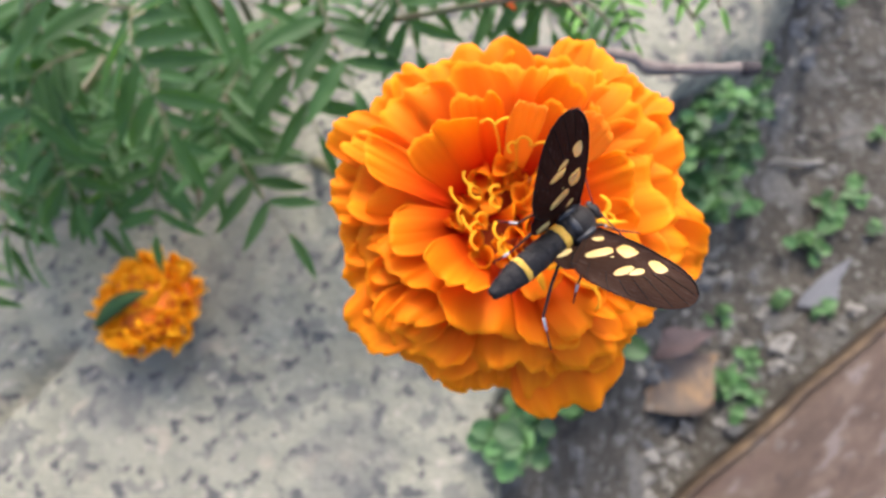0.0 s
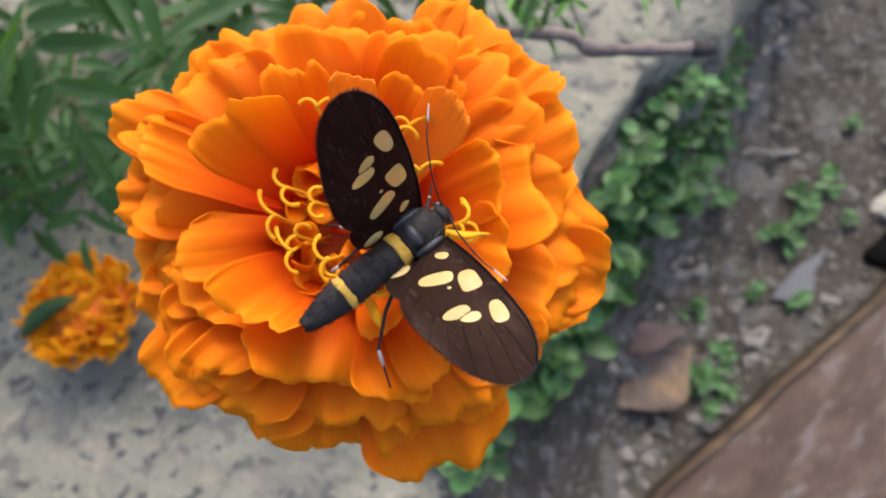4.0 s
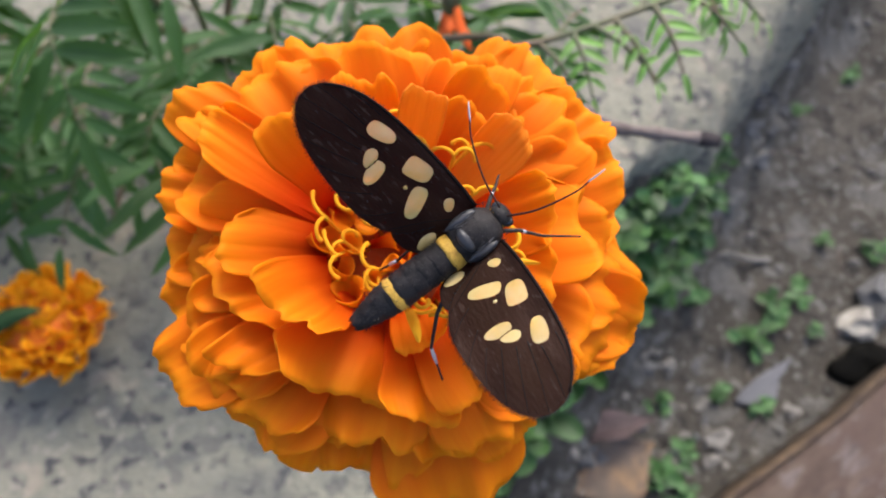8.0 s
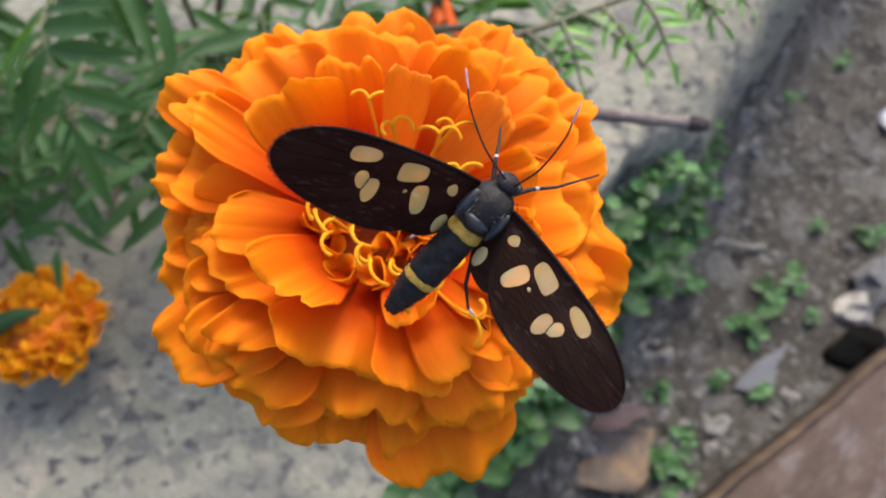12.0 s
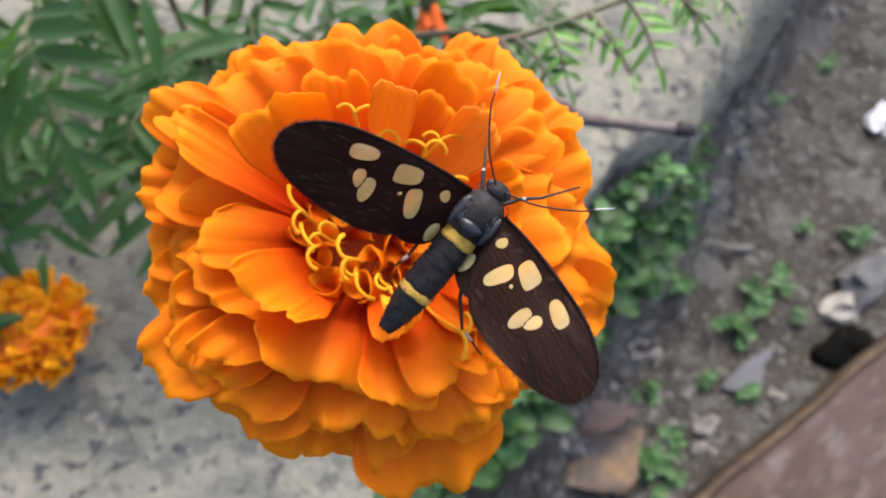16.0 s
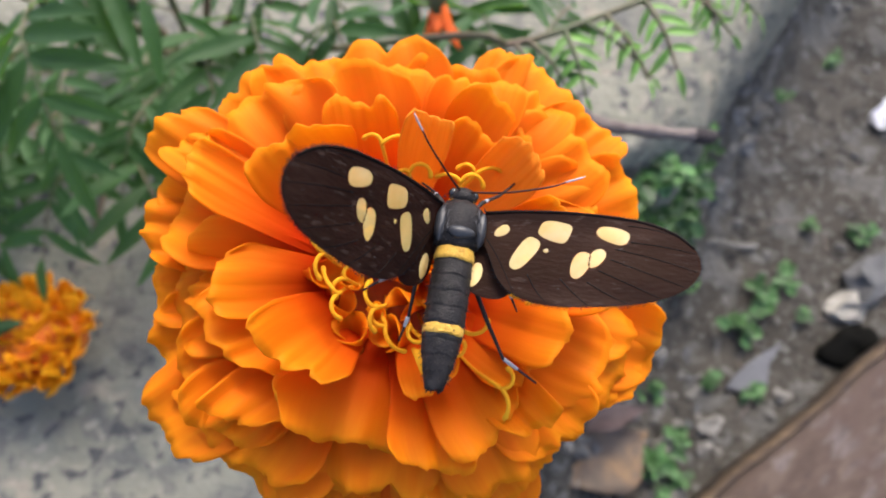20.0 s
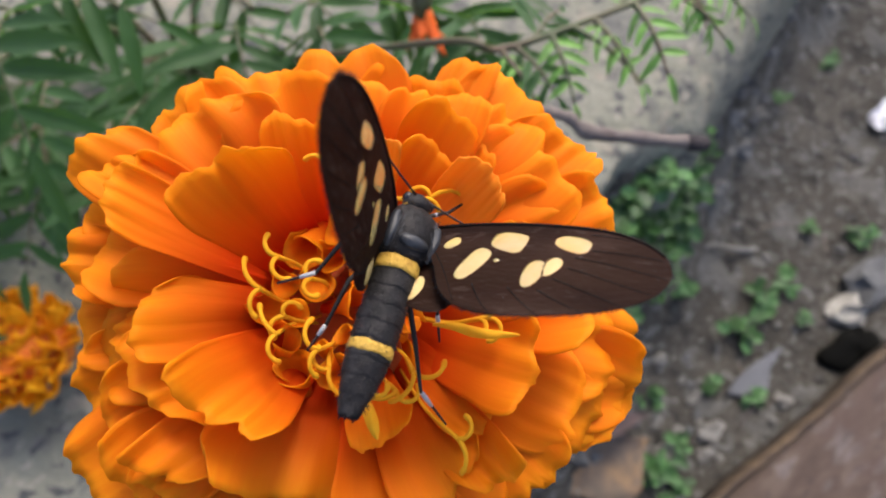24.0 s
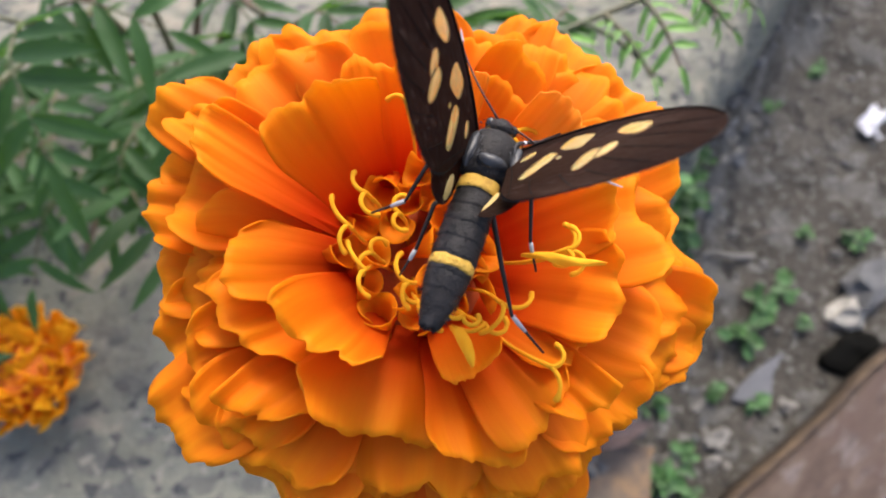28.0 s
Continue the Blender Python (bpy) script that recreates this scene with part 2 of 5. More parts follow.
# ---- mesh helpers ----
def mesh_of(bm, name, mat, smooth=True):
    me = bpy.data.meshes.new(name)
    bm.normal_update()
    bm.to_mesh(me)
    bm.free()
    me.materials.append(mat)
    if smooth:
        me.polygons.foreach_set("use_smooth", [True] * len(me.polygons))
    return me


def part(name, bm, mat, parent=None, label="", smooth=True):
    ob = new(name, mesh_of(bm, name, mat, smooth))
    ob.parent = parent
    return tagged(ob, label)


def thing(name, m, label, category, group="", kind=""):
    """An Empty that carries the parts of a thing."""
    ob = new(name)
    ob.empty_display_size = 0.01
    ob.matrix_basis = m
    return tagged(ob, label, category, group, kind)


def sheet(bm, rows):
    """A surface through rows of points; gives it a UV map: u across, v along."""
    uv = bm.loops.layers.uv.verify()
    grid = [[bm.verts.new(p) for p in row] for row in rows]
    h, w = len(grid) - 1, len(grid[0]) - 1
    for i in range(h):
        for j in range(w):
            f = bm.faces.new((grid[i][j], grid[i][j + 1], grid[i + 1][j + 1], grid[i + 1][j]))
            for lp, (a, b) in zip(f.loops, ((i, j), (i, j + 1), (i + 1, j + 1), (i + 1, j))):
                lp[uv].uv = (b / w, a / h)
    return grid


def tube(bm, points, radii, sides=8, squash=1.0):
    """A capped tube along points; squash flattens it in its own up direction."""
    pts = [Vector(p) for p in points]
    rings = []
    up = Vector((0.13, 0.21, 0.97)).normalized()
    for i, p in enumerate(pts):
        d = (pts[min(i + 1, len(pts) - 1)] - pts[max(i - 1, 0)]).normalized()
        side = d.cross(up)
        if side.length < 0.05:
            side = d.cross(Vector((1, 0, 0)))
        side.normalize()
        u = side.cross(d)
        rings.append([bm.verts.new(p + radii[i] * (math.cos(a) * side + squash * math.sin(a) * u)) for a in (2 * math.pi * k / sides for k in range(sides))])
    for a, b in zip(rings, rings[1:]):
        for k in range(sides):
            bm.faces.new((a[k], a[(k + 1) % sides], b[(k + 1) % sides], b[k]))
    bm.faces.new(rings[0][::-1])
    bm.faces.new(rings[-1])


def bend(points, n):
    """n points of a smooth curve through the given ones."""
    p = [Vector(q) for q in points]
    p = [2 * p[0] - p[1], *p, 2 * p[-1] - p[-2]]
    out = []
    for k in range(n):
        s = k / (n - 1) * (len(p) - 3)
        i = min(int(s), len(p) - 4)
        t = s - i
        a, b, c, d = p[i : i + 4]
        out.append(0.5 * (2 * b + (c - a) * t + (2 * a - 5 * b + 4 * c - d) * t * t + (3 * b - a - 3 * c + d) * t ** 3))
    return out


def solid(ob, thickness):
    mod = ob.modifiers.new("thickness", "SOLIDIFY")
    mod.thickness, mod.offset = thickness, 0.0
    return ob


def lump(bm, size, seed, rough=0.25, cuts=2):
    """A rounded stone of uneven shape."""
    geo = bmesh.ops.create_icosphere(bm, subdivisions=cuts, radius=1.0)
    for v in geo["verts"]:
        k = 1 + rough * noise.noise(v.co * 1.3 + Vector((seed * 7.1, seed * 3.3, seed)))
        v.co = Vector((v.co.x * size[0], v.co.y * size[1], v.co.z * size[2])) * k


def ranged(lo, hi):
    return lo + (hi - lo) * random.random()

CM = 0.01


# ---- ground, ledge, plank ----
LEDGE_TOP = 0.36
EDGE = [(-0.05, -0.30), (-0.033, -0.10), (-0.029, -0.008), (-0.022, 0.034), (0.010, 0.085), (0.045, 0.135), (0.068, 0.168), (0.097, 0.21), (0.146, 0.273), (0.21, 0.37), (0.36, 0.60), (0.60, 0.95)]


def edge_x(y):
    for (x0, y0), (x1, y1) in zip(EDGE, EDGE[1:]):
        if y <= y1:
            return x0 + (x1 - x0) * (y - y0) / (y1 - y0)
    return EDGE[-1][0]


def soil_height(x, y):
    """Height of the soil: uneven, and banked up against the ledge."""
    if max(abs(x - 0.25), abs(y - 0.3)) >= 0.8:
        return -0.01
    d = 0.83 * (x - edge_x(y)) - 0.005
    if d < -0.03:
        return -0.01
    bank = 0.335 * math.exp(-((max(0.0, d) / 0.042) ** 1.3)) * (1 + 0.15 * noise.noise((x * 25, y * 25, 7)))
    bank = min(bank, 0.342)
    bank += min(1.0, max(0.0, (y - 0.26) / 0.1)) * min(1.0, 6 * bank) * (0.016 * noise.noise((x * 21, y * 21, 11)) + 0.010 * noise.noise((x * 55, y * 55, 3)))
    return bank + 0.010 * noise.noise((x * 9, y * 9, 0)) + 0.005 * noise.noise((x * 37, y * 37, 2)) + 0.0025 * noise.noise((x * 90, y * 90, 5))


def ground():
    """One sheet of soil to the horizon, fine near the flower."""
    def axis(c):
        fine = [c - 0.75 + 1.5 * k / 130 for k in range(131)]
        far = [0.1, 0.3, 0.8, 2, 5, 15, 45]
        return [c - 0.75 - d for d in far[::-1]] + fine + [c + 0.75 + d for d in far]
    xs, ys = axis(0.25), axis(0.3)
    bm = bmesh.new()
    rows = []
    for y in ys:
        row = []
        for x in xs:
            row.append((x, y, soil_height(x, y)))
        rows.append(row)
    sheet(bm, rows)
    return tagged(part("ground", bm, SOIL), "dark grey-brown bare soil with pebbles", "soil", kind="structure")


ground()

def ledge():
    """The concrete ledge: its top, its worn edge and its side down to the soil."""
    bm = bmesh.new()
    line = bend([(x, y, 0) for x, y in EDGE], 110)
    rows = []
    for p in line:
        wob = 0.009 * noise.noise((p.x * 22, p.y * 22, 3)) + 0.003 * noise.noise((p.x * 110, p.y * 110, 8))
        worn = min(1.0, max(0.0, (p.y - 0.22) / 0.06)) * (1 + 0.6 * noise.noise((p.x * 40, p.y * 40, 5)))
        o, drop = 0.030 * worn, 0.022 * worn
        row = [(p.x + wob + o, p.y - 0.5 * o, -0.02), (p.x + wob + o, p.y - 0.5 * o, 0.15), (p.x + wob + o + 0.001, p.y - 0.5 * o, LEDGE_TOP - 0.03 - drop),
               (p.x + wob + o * 0.8, p.y - 0.4 * o, LEDGE_TOP - 0.004 - drop), (p.x + wob + o * 0.4, p.y - 0.2 * o, LEDGE_TOP - 0.002 - drop * (0.4 + 0.5 * noise.noise((p.x * 90, p.y * 90, 2)))), (p.x + wob - 0.005, p.y + 0.003, LEDGE_TOP)]
        for k in range(1, 61):
            d = 0.006 * k if k <= 50 else 0.3 + 0.16 * (k - 50)
            x, y = p.x + wob - 0.005 - d, p.y + 0.003 + 0.25 * d
            crack = 0.018 * math.exp(-(((y - 0.0842 - 0.83 * (x + 0.285)) / 0.0065) ** 2)) * min(1.0, max(0.0, (-0.270 - x) / 0.02))
            row.append((x, y, -crack + LEDGE_TOP + 0.0030 * noise.noise((x * 60, y * 60, 0)) + 0.004 * noise.noise((x * 14, y * 14, 4)) - 0.001))
        row.append((row[-1][0], row[-1][1], -0.02))
        rows.append(row)
    rows = [[(x, y, -0.02) for x, y, z in rows[0]], *rows, [(x, y, -0.02) for x, y, z in rows[-1]]]
    sheet(bm, rows)
    return tagged(part("concrete_ledge", bm, CONCRETE), "pale grey pitted concrete ledge with a worn edge", "ledge", kind="structure")


ledge()


def plank():
    t = thing("wooden_beam", pose(0.3442, 0.1251, 0, 0, 0, math.degrees(math.atan2(0.105, 0.155))), "thick weathered reddish-brown wooden beam lying on the soil", "beam")
    bm = bmesh.new()
    prof = [(0.004, -0.02), (0.003, 0.0), (0.002, 0.018), (0.008, 0.027), (0.016, 0.030)] + [(0.016 + 0.014 * k, 0.030) for k in range(1, 28)]
    rows = []
    for i in range(91):
        x = -0.9 + 0.02 * i
        rows.append([(x, -d - 0.0035 * noise.noise((x * 14, z * 9, 0)), z + (0.0015 * noise.noise((x * 9, d * 60, 0)) if z > 0.025 else 0)) for d, z in prof])
    sheet(bm, [list(c) for c in zip(*rows)])
    part("beam_body", bm, WOOD, t)
    bm = bmesh.new()
    rows = []
    for i in range(121):
        x = -0.9 + 0.015 * i
        w = 0.0025 + 0.003 * noise.noise((x * 22, 0, 7)) + 0.002 * noise.noise((x * 70, 0, 3))
        o = 0.0035 * noise.noise((x * 14, 1.2, 0))
        rows.append([(x, -0.0005 - o + 0.002, 0.008), (x, -0.003 - o + 0.001, 0.028), (x, -0.003 - 0.6 * w - o, 0.0325), (x, -0.005 - w - o, 0.0305)])
    sheet(bm, rows)
    solid(part("worn_edge", bm, WORN, t, "splintered ochre edge"), 0.002)
    return t


plank()


# ---- the marigold in bloom ----
FLOWER = Matrix(((0.99299, 0.0, 0.11816, -0.00700), (0.03572, 0.95323, -0.30014, 0.02488), (-0.11264, 0.30225, 0.94655, 0.62757), (0, 0, 0, 1)))


def petal(angle, reach, width, tip, lift, seed, base=-0.75, start=0.28, curl=0.0, fold=0.0, twist=12, slant=0.0, vee=0.0, nu=18, nv=29):
    """One petal in centimetres: a wedge, narrow at the heart, blunt, lobed and pleated at its rim. lift: height of its shoulder;
    curl: how its rim turns up or down; slant: how far one corner of the rim stands out beyond the middle."""
    rnd = random.Random(seed)
    tw = math.tan(radians(rnd.uniform(-twist, twist)))
    lean = rnd.uniform(-0.06, 0.06)
    creases = [(c + rnd.uniform(-0.12, 0.12), width * rnd.choice((-0.6, 1, 1)) * rnd.uniform(0.016, 0.044)) for c in rnd.choice(((0.05,), (0.05, 0.6), (-0.35, 0.35), (-0.55, 0.0, 0.5)))]
    notches = [(rnd.uniform(-0.75, 0.75), min(1.0, width) * rnd.uniform(0.02, 0.10), rnd.uniform(0.05, 0.13)) for _ in range(rnd.choice((0, 1, 1, 2)))]
    cup, blunt = rnd.uniform(-0.07, 0.05), rnd.uniform(3.0, 6.0)
    pleats, phase, deep = rnd.uniform(5.0, 9.5), rnd.uniform(0, 6.3), rnd.uniform(0.010, 0.024) * width
    corner = rnd.choice((-1, 1)), rnd.uniform(-0.30, 0.22)
    ca, sa = math.cos(radians(angle)), math.sin(radians(angle))
    rows = []
    for i in range(nu):
        s = (i / (nu - 1)) ** 0.85
        r = (1 - s) ** 2 * start + 2 * s * (1 - s) * (reach * 0.60) + s * s * reach
        z = (1 - s) ** 2 * base + 2 * s * (1 - s) * lift + s * s * tip + curl * max(0.0, s - 0.72) ** 2 * 9
        grow = min(1.0, s / 0.80)
        hw = width * 0.5 * (0.30 + 0.70 * grow ** 0.8) * (1 - 0.08 * max(0.0, (s - 0.82) / 0.18) ** 2)
        row = []
        for j in range(nv):
            c = 2 * j / (nv - 1) - 1
            edge = abs(c)
            rim = 0.20 * width * edge ** blunt - slant * c - 0.10 * width * noise.noise((c * 1.9, seed * 1.7, 0)) - min(1.0, width) * 0.05 * noise.noise((c * 5.0, seed * 2.7, 4)) - min(1.0, width) * 0.02 * noise.noise((c * 13.0, seed * 0.7, 8))
            rim += sum(d * math.exp(-((c - at) / wd) ** 2) for at, d, wd in notches)
            rr = r - s ** 4 * rim
            y = c * hw * (1 + 0.10 * noise.noise((s * 2.8, c, seed))) + lean * s * s
            zz = z + cup * width * edge ** 2 + y * tw * s + fold * s * edge * edge + vee * width * (0.4 + 0.6 * s) * (math.sqrt(c * c + 0.02) - 0.14)
            zz -= (0.25 + 0.75 * s) * sum(d * math.exp(-abs(c - at) / 0.09) for at, d in creases)
            zz += s * deep * math.sin(c * pleats + phase + 0.8 * s)
            zz += s * s * 0.09 * noise.noise((c * 1.1 + seed, s * 1.5, seed * 0.37)) + s ** 5 * 0.15 * width * noise.noise((c * 2.6, seed, 1.5))
            zz += corner[1] * max(0.0, s - 0.6) * max(0.0, c * corner[0] - 0.45) * 2.2 * min(0.8, width)
            row.append(Vector((rr * ca - y * sa, rr * sa + y * ca, zz)) * CM)
        rows.append(row)
    bm = bmesh.new()
    sheet(bm, rows)
    return bm


def floret(seed):
    """A small rolled tube floret with a flared, open rim, in centimetres."""
    rnd = random.Random(seed)
    turn, ln, wide = rnd.uniform(3.8, 6.6), rnd.uniform(0.7, 1.0), rnd.uniform(0.10, 0.18)
    rows = []
    for i in range(9):
        s = i / 8
        rad = wide * (0.30 + 0.60 * s ** 1.5 + 0.3 * s ** 8)
        row = []
        for j in range(17):
            a = turn * j / 16
            q = rad * (1 - 0.28 * j / 16) * (1 + 0.08 * math.sin(3 * a + seed) * s)
            row.append(Vector((q * math.cos(a), q * math.sin(a), ln * (s - 1) + 0.05 * s * math.sin(2 * a + seed))) * CM)
        rows.append(row)
    bm = bmesh.new()
    sheet(bm, rows)
    return bm


def style(x, y, seed):
    """A style that forks into two arms, which curl back and end in a small knob, in centimetres; x, y: where it forks."""
    rnd = random.Random(seed)
    d = Vector((x, y, 0))
    foot = d * 0.5 + Vector((0, 0, -0.1))
    fork = d * 0.94 + Vector((0, 0, 0.82 + rnd.uniform(-0.1, 0.08)))
    across = Vector((-y, x, 0)).normalized() * rnd.choice((-1, 1))
    bm = bmesh.new()
    stalk = bend([p * CM for p in (foot, foot.lerp(fork, 0.55) + across * 0.05, fork)], 12)
    tube(bm, stalk, [(0.013 + 0.008 * i / 11) * CM for i in range(12)], 7)
    heading = math.atan2(y, x) + rnd.uniform(-0.9, 0.9)
    for hand in (-1, 1):
        a, step, turn = heading + hand * rnd.uniform(0.4, 0.9), rnd.uniform(0.035, 0.055), hand * rnd.uniform(0.10, 0.62)
        p, pts = fork.copy(), [fork.copy()]
        for i in range(6):
            p = p + Vector((math.cos(a), math.sin(a), 0.5 - 0.26 * i)) * step
            a += turn
            pts.append(p)
        path = bend([q * CM for q in pts], 18)
        tube(bm, path, [(0.021 - 0.003 * i / 17 + (0.007 if i in (15, 16) else 0.003 if i in (14, 17) else 0)) * CM for i in range(18)], 7)
    return bm


def sliver(line, breadth):
    """The narrow rim of a petal, turned over and pointed at both ends, in centimetres."""
    pts = bend(line, 16)
    rows = []
    for i, p in enumerate(pts):
        d = pts[min(15, i + 1)] - pts[max(0, i - 1)]
        side = Vector((-d.y, d.x, 0)).normalized() * breadth * math.sin(math.pi * (0.04 + 0.92 * i / 15)) ** 0.7
        rows.append([(p + side * c + Vector((0, 0, 0.03 * (1 - c * c) + 0.012 * math.sin(i * 0.9 + 2 * c)))) * CM for c in (-1, -0.6, -0.2, 0.2, 0.6, 1)])
    bm = bmesh.new()
    sheet(bm, rows)
    return bm


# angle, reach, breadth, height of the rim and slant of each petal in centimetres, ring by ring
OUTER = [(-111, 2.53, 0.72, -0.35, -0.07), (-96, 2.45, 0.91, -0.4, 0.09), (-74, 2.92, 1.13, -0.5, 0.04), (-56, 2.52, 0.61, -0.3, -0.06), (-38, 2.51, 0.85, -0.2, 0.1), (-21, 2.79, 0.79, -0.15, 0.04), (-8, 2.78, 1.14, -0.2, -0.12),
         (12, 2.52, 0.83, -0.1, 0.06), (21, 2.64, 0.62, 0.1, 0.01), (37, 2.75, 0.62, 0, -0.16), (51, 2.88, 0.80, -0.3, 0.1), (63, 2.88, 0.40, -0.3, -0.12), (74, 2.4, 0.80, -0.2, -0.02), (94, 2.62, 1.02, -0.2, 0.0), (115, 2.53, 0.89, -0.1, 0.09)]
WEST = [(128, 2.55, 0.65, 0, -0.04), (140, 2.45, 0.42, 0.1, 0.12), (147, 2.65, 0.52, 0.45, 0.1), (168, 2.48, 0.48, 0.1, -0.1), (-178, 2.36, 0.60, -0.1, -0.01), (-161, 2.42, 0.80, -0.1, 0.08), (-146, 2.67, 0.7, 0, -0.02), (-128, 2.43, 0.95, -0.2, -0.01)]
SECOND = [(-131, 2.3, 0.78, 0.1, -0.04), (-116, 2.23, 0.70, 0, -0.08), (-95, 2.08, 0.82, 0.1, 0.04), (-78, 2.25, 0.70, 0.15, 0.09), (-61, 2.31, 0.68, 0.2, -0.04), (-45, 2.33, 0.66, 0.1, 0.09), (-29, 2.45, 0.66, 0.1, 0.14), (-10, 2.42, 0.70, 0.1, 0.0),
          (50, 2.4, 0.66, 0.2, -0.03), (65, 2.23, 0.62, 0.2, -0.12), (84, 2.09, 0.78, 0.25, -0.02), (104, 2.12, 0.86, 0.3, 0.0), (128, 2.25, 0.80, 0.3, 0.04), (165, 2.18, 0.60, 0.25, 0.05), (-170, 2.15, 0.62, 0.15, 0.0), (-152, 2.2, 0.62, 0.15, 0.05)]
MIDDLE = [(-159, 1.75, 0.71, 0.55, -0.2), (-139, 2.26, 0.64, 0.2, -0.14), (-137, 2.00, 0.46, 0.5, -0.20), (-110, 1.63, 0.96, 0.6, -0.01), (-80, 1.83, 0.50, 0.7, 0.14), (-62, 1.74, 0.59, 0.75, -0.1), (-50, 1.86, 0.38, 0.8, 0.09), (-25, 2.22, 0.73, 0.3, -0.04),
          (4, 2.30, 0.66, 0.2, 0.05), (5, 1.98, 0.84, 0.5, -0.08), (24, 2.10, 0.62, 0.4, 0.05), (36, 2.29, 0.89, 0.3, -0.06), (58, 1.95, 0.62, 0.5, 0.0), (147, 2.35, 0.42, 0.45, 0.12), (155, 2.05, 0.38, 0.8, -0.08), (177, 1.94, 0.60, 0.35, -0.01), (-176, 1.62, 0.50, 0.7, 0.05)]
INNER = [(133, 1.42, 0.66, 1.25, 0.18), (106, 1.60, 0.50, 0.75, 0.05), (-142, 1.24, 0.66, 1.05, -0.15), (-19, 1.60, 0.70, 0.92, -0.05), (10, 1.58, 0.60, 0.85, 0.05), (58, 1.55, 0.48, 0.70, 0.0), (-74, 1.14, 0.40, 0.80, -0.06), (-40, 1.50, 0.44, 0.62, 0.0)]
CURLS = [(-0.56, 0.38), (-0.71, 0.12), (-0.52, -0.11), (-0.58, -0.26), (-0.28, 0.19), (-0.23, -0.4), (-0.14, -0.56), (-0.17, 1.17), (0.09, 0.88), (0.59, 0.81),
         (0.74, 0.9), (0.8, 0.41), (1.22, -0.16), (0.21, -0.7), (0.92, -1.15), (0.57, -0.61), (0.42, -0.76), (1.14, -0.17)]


def marigold():
    t = thing("marigold_flower", FLOWER, "fresh orange marigold flower with ruffled petals and yellow styles", "flower")
    k = 0
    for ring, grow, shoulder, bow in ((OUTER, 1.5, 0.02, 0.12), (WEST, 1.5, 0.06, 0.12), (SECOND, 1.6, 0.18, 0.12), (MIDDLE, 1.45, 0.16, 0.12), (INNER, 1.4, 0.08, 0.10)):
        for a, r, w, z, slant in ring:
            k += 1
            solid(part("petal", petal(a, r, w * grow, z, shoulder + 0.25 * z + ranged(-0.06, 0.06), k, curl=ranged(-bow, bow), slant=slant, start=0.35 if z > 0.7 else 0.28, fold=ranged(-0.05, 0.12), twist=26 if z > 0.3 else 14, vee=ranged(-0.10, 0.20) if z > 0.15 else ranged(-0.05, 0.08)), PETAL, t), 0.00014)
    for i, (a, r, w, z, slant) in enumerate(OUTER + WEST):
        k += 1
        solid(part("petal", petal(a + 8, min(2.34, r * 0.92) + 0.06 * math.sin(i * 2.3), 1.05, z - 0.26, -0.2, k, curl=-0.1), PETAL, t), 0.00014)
    for a, r, w, z, f in ((80, 1.26, 0.44, 1.22, 0.06), (40, 1.53, 0.56, 0.98, 0.10)):
        k += 1
        solid(part("petal", petal(a, r, w, z, 0.30, k, curl=0.1, start=0.5, fold=f, base=-0.3), OCHRE, t, "small folded petal with an ochre underside"), 0.00014)
    for i in range(21):
        k += 1
        a, r = i * 2.4, 0.16 + 0.50 * math.sqrt(i / 21)
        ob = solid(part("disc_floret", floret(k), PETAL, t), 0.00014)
        ob.matrix_basis = pose(r * math.cos(a) * CM - 0.0005, r * math.sin(a) * CM, ranged(0.28, 0.5) * CM, -34 * math.sin(a), 34 * math.cos(a), math.degrees(a))
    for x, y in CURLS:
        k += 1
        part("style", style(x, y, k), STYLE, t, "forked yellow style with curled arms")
    part("petal", sliver([(0.68, -0.20, 0.93), (0.84, -0.22, 0.99), (0.98, -0.265, 1.02), (1.14, -0.29, 1.02), (1.35, -0.30, 0.98)], 0.042), STYLE, t, "narrow yellow petal rim turned over")
    part("petal", sliver([(0.10, -0.72, 0.84), (0.16, -0.80, 0.94), (0.21, -0.93, 0.99), (0.24, -1.05, 0.95)], 0.050), STYLE, t, "small yellow petal tip")
    bm = bmesh.new()
    lump(bm, (0.75 * CM, 0.75 * CM, 0.35 * CM), 6, 0.3, 3)
    bmesh.ops.translate(bm, verts=bm.verts, vec=(0, 0, -0.35 * CM))
    part("receptacle", bm, HEART, t, "dark orange heart of the flower")
    bm = bmesh.new()
    tube(bm, [Vector((0, 0, z)) * CM for z in (-2.6, -2.3, -1.9, -1.4, -0.9, -0.6)], [r * CM for r in (0.25, 0.45, 0.72, 0.85, 0.9, 0.6)], 16)
    part("calyx", bm, STEM, t, "ribbed green calyx")
    bm = bmesh.new()
    inv = FLOWER.inverted()
    foot = inv @ Vector((-0.13, 0.20, LEDGE_TOP - 0.005))
    tube(bm, bend([(0, 0, -0.025), (-0.004, 0.008, -0.08), Vector(foot) * 0.6 + Vector((0, 0, -0.03)), foot], 20), [0.0022 + 0.0012 * i / 19 for i in range(20)], 8)
    part("stem", bm, STEM, t)
    return t


marigold()


